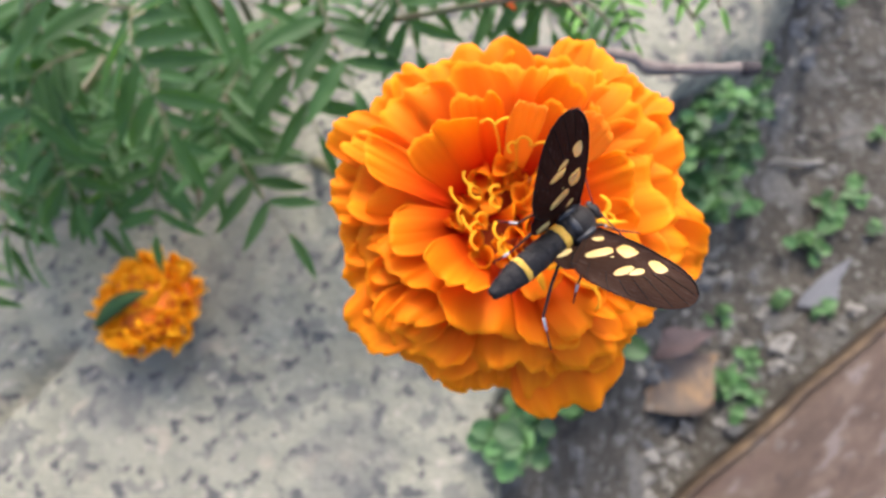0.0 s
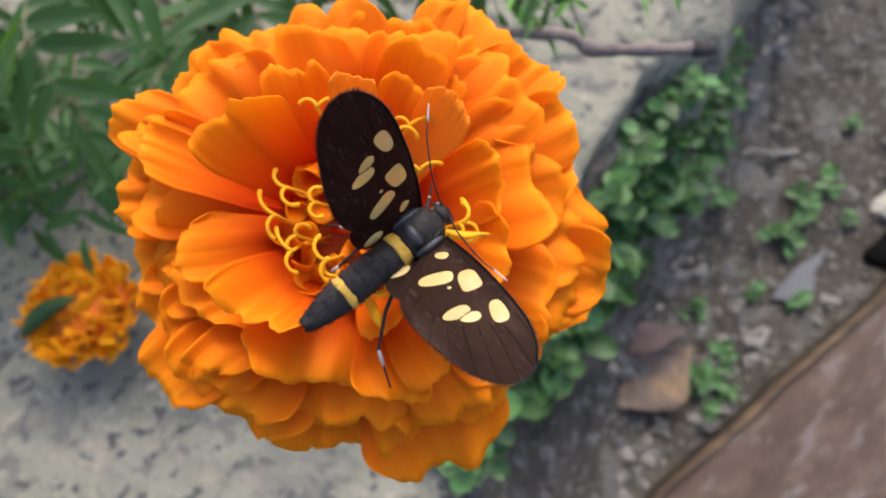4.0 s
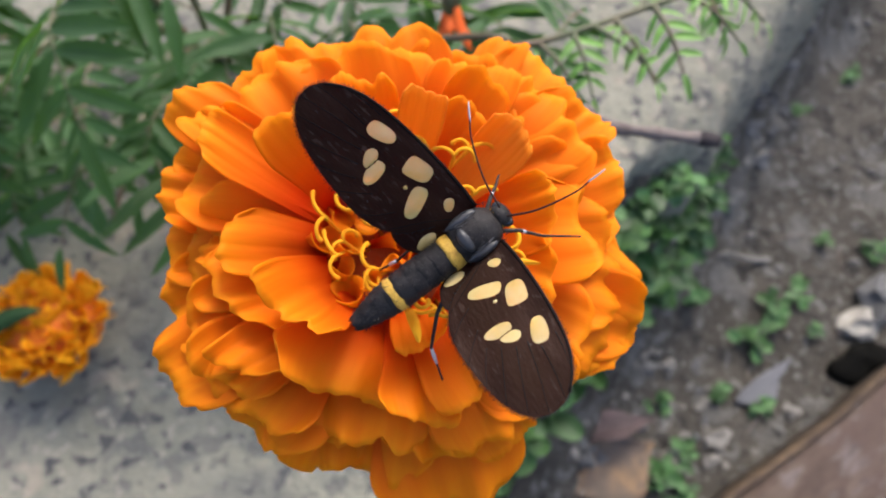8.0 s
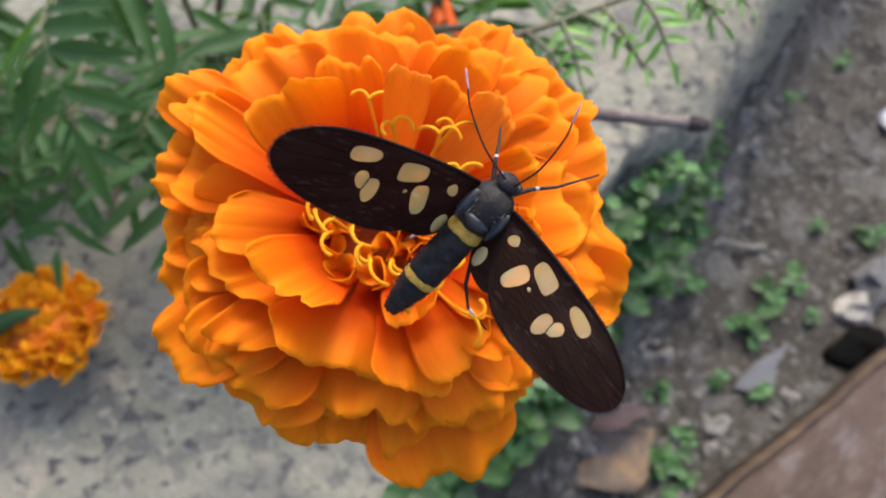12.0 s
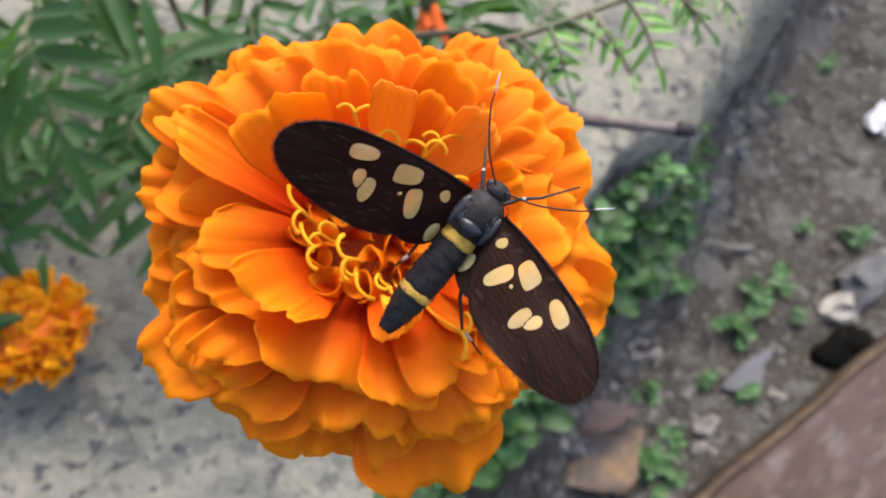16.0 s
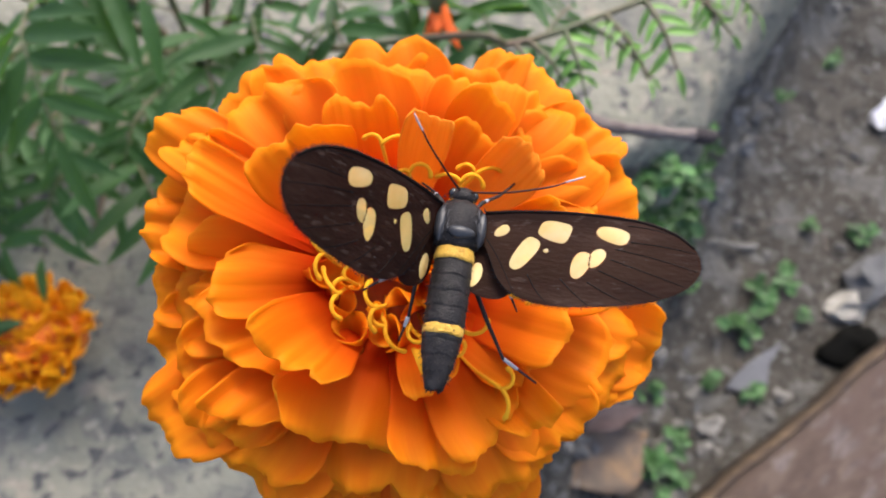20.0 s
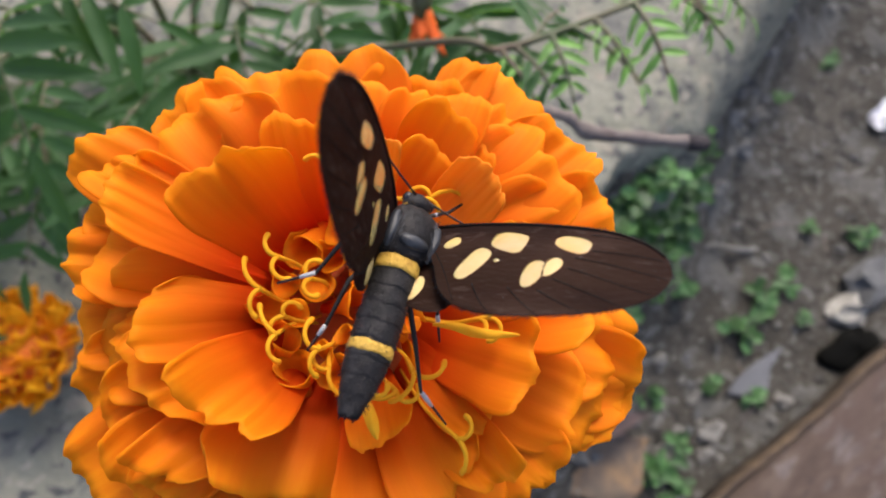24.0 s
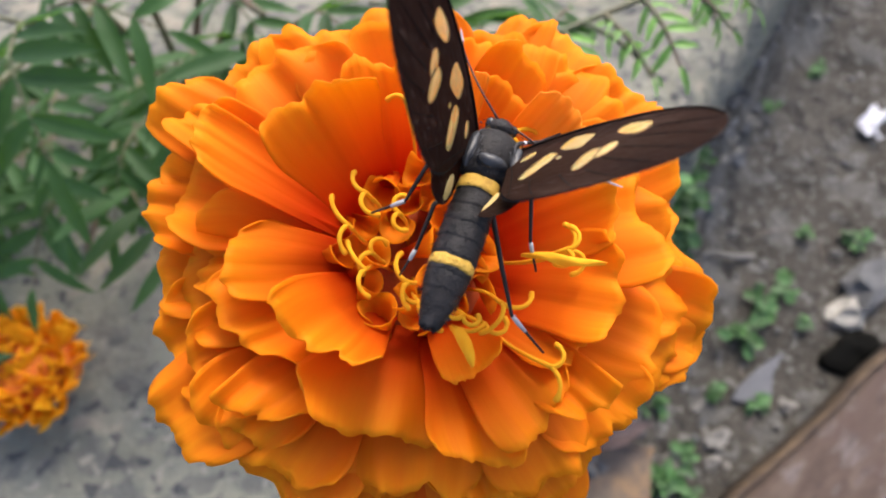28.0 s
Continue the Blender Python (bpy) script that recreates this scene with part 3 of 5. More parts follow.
# ---- the withered head on the ledge ----
def dead_head():
    t = thing("withered_marigold", pose(-0.2135, 0.1015, LEDGE_TOP + 0.001), "withered orange marigold head with crumpled petals lying on the concrete", "flower")
    R, c = 3.35, Vector((0, 0, 2.2))
    for i in range(92):
        f = (i + 0.5) / 92
        phi, a = math.acos(1 - 1.12 * f), i * 2.39996
        rnd = random.Random(500 + i)
        phi, a = phi + rnd.uniform(-0.07, 0.07), a + rnd.uniform(-0.12, 0.12)
        d = Vector((math.sin(phi) * math.cos(a), math.sin(phi) * math.sin(a), math.cos(phi)))
        side = d.cross(Vector((0.1, 0, 1))).normalized()
        up = side.cross(d)
        ln, wd, tw, roll = rnd.uniform(0.93, 1.03), rnd.uniform(0.62, 0.95), rnd.uniform(-1.2, 1.2), rnd.uniform(1.2, 2.6)
        sv, uv = math.cos(tw) * side + math.sin(tw) * up, -math.sin(tw) * side + math.cos(tw) * up
        rows = []
        for k in range(8):
            s = k / 7
            row = []
            for j in range(8):
                q = 2 * j / 7 - 1
                rad = R * (0.42 + 0.58 * s * ln)
                over = max(0.0, s - 0.45) * 1.25
                p = Vector((d.x * rad, d.y * rad, d.z * rad * 0.60))
                w = wd * (0.35 + 0.65 * s)
                p += sv * w * math.sin(q * roll * 0.6) + uv * (w * 0.9 * (1 - math.cos(q * roll * 0.6)) + over * (0.7 + 0.4 * math.sin(q * 3 + i)))
                p += d * (0.10 * noise.noise((q * 2.5, s * 3, i + 9)) - 0.55 * over * over + 0.12 * s * math.sin(q * 5 + i))
                p.z = max(p.z + c.z, 0.03)
                row.append(p * CM)
            rows.append(row)
        bm = bmesh.new()
        sheet(bm, rows)
        solid(part("withered_petal", bm, DRY, t), 0.0004)
    bm = bmesh.new()
    lump(bm, (2.5 * CM, 2.5 * CM, 1.52 * CM), 3)
    bmesh.ops.translate(bm, verts=bm.verts, vec=(0, 0, 2.2 * CM))
    part("heart", bm, DRY_HEART, t)
    bm = bmesh.new()
    tube(bm, bend([(-0.026, -0.015, 0.034), (-0.013, -0.009, 0.043), (0.0, -0.004, 0.0475), (0.011, -0.001, 0.0465)], 12), [0.0005, 0.003, 0.0044, 0.0052, 0.0056, 0.0058, 0.0056, 0.005, 0.0042, 0.0032, 0.002, 0.0005], 8, 0.6)
    part("calyx", bm, LEAF, t, "pointed green calyx and stalk")
    return t


dead_head()


# ---- foliage ----
def leaflet_rows(length, width, curve, seed, n=19, teeth=True):
    rows = []
    for i in range(n):
        s = i / (n - 1)
        hw = width * 0.5 * math.sin(math.pi * min(1.0, 0.04 + 0.96 * s ** 0.85)) ** 0.9 + 0.00005
        if teeth and 0 < i < n - 1:
            hw *= 1 + 0.05 * (-1) ** i
        row = []
        for c in (-1, -0.5, 0, 0.5, 1):
            row.append(Vector((length * s - (0.0004 if teeth and i % 2 else 0) * abs(c), c * hw, 0.20 * abs(c) * hw * 2 - curve * length * s * s + 0.025 * length * noise.noise((s * 3, c, seed)))))
        rows.append(row)
    return rows


LEAFLETS = []
for k in range(6):
    bm = bmesh.new()
    sheet(bm, leaflet_rows(0.0285, ranged(0.0054, 0.0070), ranged(0.02, 0.28), k * 3.1))
    LEAFLETS.append(mesh_of(bm, "leaflet", LEAF))
YOUNG = []
for k in range(4):
    bm = bmesh.new()
    sheet(bm, leaflet_rows(0.016, ranged(0.0032, 0.0045), ranged(0.1, 0.5), k * 5.3 + 1, 11))
    YOUNG.append(mesh_of(bm, "leaflet", FRESH))


def frond(parent, foot, tip, seed, pairs=6, size=1.0, meshes=LEAFLETS, sag=0.012, mat=STEM):
    """A pinnate leaf from foot to tip: a rachis with paired leaflets."""
    rnd = random.Random(seed)
    a, b = Vector(foot), Vector(tip)
    mid = a.lerp(b, 0.5) + Vector((0, 0, sag))
    path = bend([a, mid, b], 16)
    bm = bmesh.new()
    tube(bm, path, [0.0009 - 0.0006 * i / 15 for i in range(16)], 6)
    rachis = part("leaf", bm, mat, parent)
    along = b - a
    roll = rnd.uniform(-0.5, 0.5)
    for i in range(pairs * 2 + 1):
        s = 1.0 if i == pairs * 2 else 0.16 + 0.80 * (i // 2) / pairs
        p = path[min(15, int(s * 15))]
        d = (path[min(15, int(s * 15) + 1)] - path[max(0, int(s * 15) - 1)]).normalized()
        side = d.cross(Vector((0, 0, 1))).normalized()
        side = side * math.cos(roll) + side.cross(d) * math.sin(roll)
        if i < pairs * 2:
            ang = rnd.uniform(0.85, 1.15) * (1 if i % 2 else -1)
            x = d * math.cos(ang) + side * math.sin(ang)
        else:
            x = d
        x = (x + Vector((0, 0, rnd.uniform(-0.25, 0.15)))).normalized()
        n = side.cross(d).normalized() + Vector((rnd.uniform(-0.3, 0.3), rnd.uniform(-0.3, 0.3), 0))
        y = n.cross(x).normalized()
        z = x.cross(y)
        k = size * (0.75 + 0.4 * math.sin(math.pi * (0.2 + 0.65 * s))) * rnd.uniform(0.85, 1.15)
        ob = new("leaflet", rnd.choice(meshes))
        ob.parent = rachis
        ob.matrix_basis = Matrix(((x.x * k, y.x * k, z.x * k, p.x), (x.y * k, y.y * k, z.y * k, p.y), (x.z * k, y.z * k, z.z * k, p.z), (0, 0, 0, 1)))
    return rachis


def plant():
    t = thing("marigold_plant", Matrix.Identity(4), "dark green marigold plant with feathery toothed leaves", "plant")
    foot = Vector((-0.17, 0.30, LEDGE_TOP - 0.01))
    stems = []
    for k, (x, y, z) in enumerate([(-0.13, 0.175, 0.525), (-0.06, 0.165, 0.535), (-0.22, 0.17, 0.47), (0.0, 0.20, 0.53), (-0.16, 0.13, 0.44), (-0.25, 0.23, 0.52)]):
        end = Vector((x, y, z))
        pts = bend([foot, foot.lerp(end, 0.5) + Vector((0, 0.03, 0.03)), end], 16)
        bm = bmesh.new()
        tube(bm, pts, [0.0026 - 0.0013 * i / 15 for i in range(16)], 8)
        part("stem", bm, STEM, t)
        stems.append(pts)
    rnd = random.Random(11)
    for i, (x, y, z, deg, ln, size) in enumerate(BIG_LEAVES + LOW_LEAVES + TOP_LEAVES + DEEP_LEAVES):
        d = Vector((math.cos(radians(deg)), math.sin(radians(deg)), rnd.uniform(-0.3, 0.0))).normalized()
        frond(t, (x, y, z), Vector((x, y, z)) + d * ln, 100 + i, 3 + round(ln * 36), size)
    for i in range(9):
        x, y = rnd.uniform(-0.30, -0.11), rnd.uniform(0.245, 0.33)
        d = Vector((math.cos(radians(rnd.uniform(-130, -50))), -0.9, -0.1)).normalized()
        frond(t, (x, y, 0.395), Vector((x, y, 0.395)) + d * rnd.uniform(0.05, 0.08), 300 + i, 5, 1.15)
    return t


# foot of each leaf, the way it points (degrees from +x), its length and the size of its leaflets
BIG_LEAVES = [(-0.144, 0.173, 0.53, -72, 0.055, 1.05), (-0.144, 0.173, 0.53, 173, 0.061, 1.0), (-0.146, 0.177, 0.525, -6, 0.05, 0.9), (-0.187, 0.184, 0.5, -127, 0.045, 1.0), (-0.21, 0.217, 0.51, -70, 0.043, 1.0)]
LOW_LEAVES = [(-0.153, 0.182, 0.45, -60, 0.083, 1.05), (-0.17, 0.177, 0.44, -110, 0.058, 0.9), (-0.257, 0.212, 0.45, -96, 0.085, 1.0), (-0.242, 0.177, 0.42, -122, 0.064, 1.0), (-0.219, 0.165, 0.42, -84, 0.03, 0.8), (-0.29, 0.185, 0.42, -90, 0.05, 0.9),
              (-0.315, 0.150, 0.41, -85, 0.05, 0.9), (-0.132, 0.196, 0.46, -105, 0.061, 0.9), (-0.17, 0.215, 0.47, -81, 0.083, 0.95), (-0.234, 0.226, 0.47, -147, 0.061, 1.1)]
TOP_LEAVES = [(-0.1, 0.191, 0.5, -73, 0.061, 0.95), (-0.08, 0.196, 0.5, -72, 0.055, 0.95), (-0.048, 0.193, 0.5, -72, 0.036, 0.95), (-0.06, 0.199, 0.5, -25, 0.03, 0.9), (-0.013, 0.199, 0.5, -64, 0.031, 0.9), (0.008, 0.195, 0.5, -70, 0.032, 0.9),
              (-0.03, 0.209, 0.5, -29, 0.063, 0.95), (-0.096, 0.216, 0.5, -43, 0.038, 0.9)]
DEEP_LEAVES = [(-0.299, 0.226, 0.41, -57, 0.091, 1.0), (-0.335, 0.283, 0.41, -59, 0.109, 1.0), (-0.272, 0.245, 0.4, -95, 0.063, 1.0), (-0.25, 0.259, 0.4, -71, 0.075, 0.95), (-0.31, 0.298, 0.42, -56, 0.082, 1.0), (-0.22, 0.26, 0.40, 200, 0.07, 1.0),
               (-0.20, 0.22, 0.42, -120, 0.08, 1.0), (-0.16, 0.24, 0.43, -80, 0.07, 0.95), (-0.26, 0.20, 0.43, 190, 0.07, 1.0), (-0.12, 0.23, 0.46, -100, 0.06, 0.9), (-0.23, 0.19, 0.46, -75, 0.06, 0.95), (-0.30, 0.25, 0.45, -30, 0.08, 1.0)]
plant()


def side_branch():
    t = thing("marigold_branch", Matrix.Identity(4), "reddish-green marigold branch with bright young leaflets", "branch")
    pts = bend([(-0.17, 0.30, LEDGE_TOP - 0.005), (-0.09, 0.21, 0.46), (0.0, 0.135, 0.548), (0.0185, 0.1295, 0.5505), (0.0605, 0.1435, 0.5545), (0.09, 0.155, 0.557)], 40)
    bm = bmesh.new()
    tube(bm, pts, [0.0014 - 0.0007 * i / 39 for i in range(40)], 8)
    part("stem", bm, STEM, t)
    for i, (s, deg, ln) in enumerate([(24, 310, 0.018), (26, 285, 0.020), (28, 300, 0.022), (30, 290, 0.022), (32, 320, 0.02), (25, 60, 0.02), (29, 50, 0.02), (33, 300, 0.014), (27, 320, 0.024), (31, 40, 0.022), (23, 300, 0.022), (34, 330, 0.018)]):
        p = pts[s]
        frond(t, p, p + Vector((math.cos(radians(deg)) * ln, math.sin(radians(deg)) * ln, -0.006)), 300 + i, 4, 0.48 if i % 2 else 0.36, LEAFLETS if i in (0, 5) else YOUNG, 0.002)
    return t


side_branch()


def twig():
    t = thing("broken_twig", Matrix.Identity(4), "dry grey broken twig with a dark cut end", "twig")
    pts = bend([(-0.10, 0.22, LEDGE_TOP + 0.002), (-0.02, 0.15, 0.50), (0.028, 0.112, 0.5445), (0.040, 0.1045, 0.545), (0.0685, 0.1018, 0.5425)], 40)
    bm = bmesh.new()
    tube(bm, pts, [0.0017 + 0.0003 * math.sin(i * 1.7) + (0.0008 if i in (28, 29) else 0) for i in range(40)], 8)
    part("wood", bm, TWIG, t)
    d = (pts[-1] - pts[-2]).normalized()
    bm = bmesh.new()
    tube(bm, [pts[-1] - d * 0.0035, pts[-1] - d * 0.001, pts[-1] + d * 0.0022], [0.0021, 0.0023, 0.0018], 9)
    part("cut_end", bm, CUT, t, "dark rotten cut end")
    return t


twig()


def orange_bud():
    t = thing("faded_bud", pose(-0.0045, 0.1525, 0.5445, 150, 10, 20), "small faded orange marigold bud hanging from the plant", "flower")
    for i in range(6):
        a, ln = i * 1.05, 0.010 + 0.003 * math.sin(i * 2.1)
        rows = []
        for s in (0, 0.25, 0.5, 0.75, 1):
            out, hw = 0.0014 + 0.0055 * s * s + 0.001 * math.sin(i * 1.7), 0.0023 * math.sin(math.pi * (0.18 + 0.78 * s)) + 0.0002
            rows.append([Vector((out * math.cos(a) + c * hw * math.sin(a), out * math.sin(a) - c * hw * math.cos(a), ln * s + 0.0012 * c * c)) for c in (-1, -0.3, 0.3, 1)])
        bm = bmesh.new()
        sheet(bm, rows)
        solid(part("petal", bm, BUD_PETAL, t), 0.0003)
    bm = bmesh.new()
    tube(bm, [(0, 0, 0.003), (0, 0, -0.003), (0, 0, -0.012), (0, 0, -0.03)], [0.0025, 0.0032, 0.0015, 0.001], 8)
    part("calyx", bm, STEM, t)
    return t


orange_bud()


# ---- weeds, stones and litter on the soil ----
BLADES = []
for k in range(4):
    bm = bmesh.new()
    rows = []
    for i in range(7):
        s = i / 6
        hw = 0.0095 * math.sin(math.pi * (0.08 + 0.84 * s)) ** 0.6 * (0.8 + 0.1 * k)
        rows.append([Vector((0.020 * s, c * hw, 0.003 * abs(c) + 0.004 * math.sin(s * 2 + k))) for c in (-1, -0.5, 0, 0.5, 1)])
    sheet(bm, rows)
    BLADES.append(mesh_of(bm, "blade", WEED))


def weed(x, y, spread, count, size, seed, z=0.0, tall=0.03):
    t = thing("weed", pose(x, y, soil_height(x, y)), "small bright green broad-leaved weed growing in the soil", "weed", "weeds on the soil")
    rnd = random.Random(seed)
    for i in range(count):
        a, r = rnd.uniform(0, 6.28), spread * math.sqrt(rnd.random())
        top = Vector((r * math.cos(a), r * math.sin(a), rnd.uniform(0.25, 1.0) * tall))
        bm = bmesh.new()
        tube(bm, bend([(top.x * 0.3, top.y * 0.3, -0.008), (top.x * 0.8, top.y * 0.8, top.z * 0.6), top], 5), [0.0008] * 5, 4)
        stalk = part("stalk", bm, WEED, t)
        b = rnd.uniform(0, 6.28)
        for j in range(rnd.choice((2, 3, 3))):
            ob = new("blade", rnd.choice(BLADES))
            ob.parent = stalk
            ob.matrix_basis = Matrix.Translation(top) @ pose(0, 0, 0, rnd.uniform(-20, 20), rnd.uniform(-25, 15), math.degrees(b) + j * 120) @ Matrix.Diagonal((*(size * rnd.uniform(0.5, 1.3),) * 3, 1))
    return t


# place, spread, stalks and leaf size of the weeds along the foot of the ledge, near the flower, and out on the open soil
EDGE_WEEDS = [(0.176, 0.291, 0.017, 14, 0.45), (0.238, 0.344, 0.021, 14, 0.5), (0.17, 0.274, 0.021, 18, 0.47), (0.239, 0.331, 0.017, 9, 0.5), (0.136, 0.238, 0.02, 18, 0.52), (0.116, 0.214, 0.017, 14, 0.57), (0.096, 0.189, 0.018, 13, 0.66),
              (0.136, 0.221, 0.022, 13, 0.7), (0.098, 0.179, 0.018, 12, 0.71), (0.133, 0.206, 0.023, 14, 0.7), (0.188, 0.258, 0.021, 12, 0.58), (0.218, 0.263, 0.015, 6, 0.55), (0.251, 0.262, 0.012, 4, 0.5)]
NEAR_WEEDS = [(0.081, 0.15, 0.02, 12, 0.76), (0.096, 0.147, 0.014, 8, 0.77), (0.059, 0.117, 0.017, 10, 0.8), (0.046, 0.098, 0.019, 10, 0.83), (0.065, 0.102, 0.013, 6, 0.95), (0.029, 0.075, 0.017, 9, 0.8), (0.013, 0.057, 0.015, 9, 0.71),
              (0.026, 0.058, 0.014, 8, 0.8), (-0.01, 0.03, 0.011, 7, 0.63), (-0.013, 0.016, 0.013, 8, 0.68), (-0.019, 0.007, 0.008, 6, 0.51), (0.032, 0.093, 0.014, 8, 0.7), (0.066, 0.132, 0.015, 8, 0.73)]
BANK_WEEDS = [(0.177, 0.271, 0.018, 12, 0.5), (0.214, 0.296, 0.019, 12, 0.58), (0.162, 0.249, 0.018, 12, 0.55), (0.213, 0.284, 0.017, 12, 0.6), (0.165, 0.234, 0.018, 12, 0.66), (0.188, 0.237, 0.017, 12, 0.66), (0.174, 0.281, 0.015, 12, 0.42), (0.154, 0.255, 0.017, 12, 0.45), (0.075, 0.156, 0.014, 12, 0.54), (0.133, 0.193, 0.019, 12, 0.68), (0.107, 0.163, 0.016, 12, 0.65)]
OPEN_WEEDS = [(0.313, 0.223, 0.016, 7, 0.66), (0.346, 0.259, 0.018, 9, 0.6), (0.381, 0.285, 0.017, 6, 0.6), (0.275, 0.169, 0.007, 4, 0.55), (0.419, 0.523, 0.01, 4, 0.5), (0.311, 0.153, 0.012, 5, 0.45), (0.207, 0.152, 0.011, 6, 0.4), (0.206, 0.079, 0.026, 16, 0.5),
              (0.388, 0.236, 0.006, 4, 0.45), (0.251, 0.387, 0.007, 4, 0.36), (0.517, 0.6, 0.015, 5, 0.5), (0.483, 0.339, 0.017, 7, 0.45), (0.222, 0.11, 0.015, 7, 0.45), (0.426, 0.35, 0.007, 4, 0.45)]
for i, (x, y, sp, n, k) in enumerate(EDGE_WEEDS + BANK_WEEDS + NEAR_WEEDS + OPEN_WEEDS):
    weed(x, y, sp, n, k, 40 + i, tall=0.030 if i < len(EDGE_WEEDS + BANK_WEEDS) else 0.036 if i < len(EDGE_WEEDS + BANK_WEEDS + NEAR_WEEDS) else 0.014)


def stone(name, x, y, size, mat, label, seed, turn=0.0):
    bm = bmesh.new()
    lump(bm, size, seed, 1.1, 2)
    ob = part(name, bm, mat, smooth=False)
    ob.matrix_basis = pose(x, y, size[2] * 0.45 + soil_height(x, y), 0, 0, turn)
    return tagged(ob, label, "stone")


stone("white_stone", 0.446, 0.250, (0.026, 0.017, 0.011), CREAM_STONE, "pale cream stone lying on the soil", 1, 20)
stone("stone", 0.462, 0.27, (0.018, 0.011, 0.008), STONE, "grey stone lying on the soil", 2, 60)
stone("stone", 0.478, 0.282, (0.034, 0.022, 0.014), STONE, "large grey stone lying on the soil beside the beam", 12, 30)
stone("stone", 0.218, 0.106, (0.015, 0.009, 0.006), PALE, "pale stone lying on the soil", 3, 40)
stone("stone", 0.345, 0.150, (0.010, 0.008, 0.006), PALE, "small pale stone lying on the soil", 5, 10)


def shard():
    bm = bmesh.new()
    pts = [(-0.034, -0.016), (-0.015, -0.021), (0.008, -0.015), (0.017, 0.009), (0.038, 0.034), (0.023, 0.027), (0.0, 0.014), (-0.023, -0.003)]
    low = [bm.verts.new((x * 1.02, y * 1.02, 0)) for x, y in pts]
    top = [bm.verts.new((x, y, 0.007 + 0.002 * noise.noise((x * 60, y * 60, 0)))) for x, y in pts]
    bm.faces.new(top)
    for i in range(len(pts)):
        bm.faces.new((low[i], low[(i + 1) % len(pts)], top[(i + 1) % len(pts)], top[i]))
    ob = part("stone_shard", bm, SLATE, smooth=False)
    ob.matrix_basis = pose(0.322, 0.176, soil_height(0.322, 0.176) + 0.002)
    return tagged(ob, "flat grey triangular stone shard on the soil", "stone")


shard()


def rubble():
    """Broken pale stones beside the beam."""
    rnd = random.Random(31)
    for i in range(72):
        x, y = (rnd.uniform(0.10, 0.27), rnd.uniform(-0.02, 0.125)) if i < 46 else (rnd.uniform(0.16, 0.27), rnd.uniform(0.125, 0.21))
        if y < 0.68 * (x - 0.13) - 0.01:
            continue
        s = rnd.uniform(0.003, 0.009) if i < 46 else rnd.uniform(0.002, 0.005)
        ob = stone("stone", x, y, (s * rnd.uniform(1, 1.6), s, s * 0.6), PALE if rnd.random() < 0.55 else STONE, "small broken stone lying on the soil", 60 + i, rnd.uniform(0, 180))
        tagged(ob, group="broken stones by the beam")


rubble()


def crumbs():
    """Concrete that has crumbled off the edge of the ledge."""
    rnd = random.Random(47)
    for i in range(46):
        y = rnd.uniform(0.26, 0.62)
        x = edge_x(y) + 0.012 + 0.085 * rnd.random()
        s = rnd.uniform(0.003, 0.009)
        ob = stone("concrete_crumb", x, y, (s * rnd.uniform(1, 1.7), s, s * 0.7), PALE if rnd.random() < 0.4 else STONE, "grey crumb of concrete lying below the ledge", 140 + i, rnd.uniform(0, 180))
        tagged(ob, group="crumbs of concrete below the ledge")


crumbs()


def straws():
    rnd = random.Random(8)
    for i in range(26):
        x, y, a, ln = rnd.uniform(0.12, 0.62), rnd.uniform(0.08, 0.62), rnd.uniform(0, math.pi), rnd.uniform(0.015, 0.05)
        bm = bmesh.new()
        d = Vector((math.cos(a), math.sin(a), 0)) * ln * 0.5
        tube(bm, bend([-d, Vector((0, 0, 0.002)) + 0.1 * Vector((-d.y, d.x, 0)), d], 7), [0.0008] * 7, 5)
        ob = part("dry_stalk", bm, TWIG)
        ob.matrix_basis = pose(x, y, soil_height(x, y) + 0.003)
        tagged(ob, "thin dry plant stalk lying on the soil", "stalk", "dry stalks on the soil")


straws()


def pale_stick():
    bm = bmesh.new()
    pts = bend([(-0.036, -0.0, 0.004), (-0.012, 0.003, 0.007), (0.012, -0.002, 0.006), (0.038, 0.001, 0.004)], 14)
    tube(bm, pts, [0.0026 + 0.0007 * math.sin(i * 1.9) for i in range(14)], 7)
    ob = part("dry_stick", bm, PALE)
    ob.matrix_basis = pose(0.318, 0.324, soil_height(0.318, 0.324) + 0.004, 0, 8, 0)
    return tagged(ob, "short pale dry stick lying on the soil", "stick")


pale_stick()


def hollow():
    bm = bmesh.new()
    # near-black lump that paints in the shade of a hole by the beam
    lump(bm, (0.029, 0.021, 0.012), 8, 0.9, 3)
    ob = part("hollow_shade", bm, DARK)
    ob.matrix_basis = pose(0.436, 0.208, soil_height(0.436, 0.208) + 0.002, 0, 0, 30)
    return tagged(ob, "black lump painted as the shade in a hollow beside the beam", "clod")


hollow()


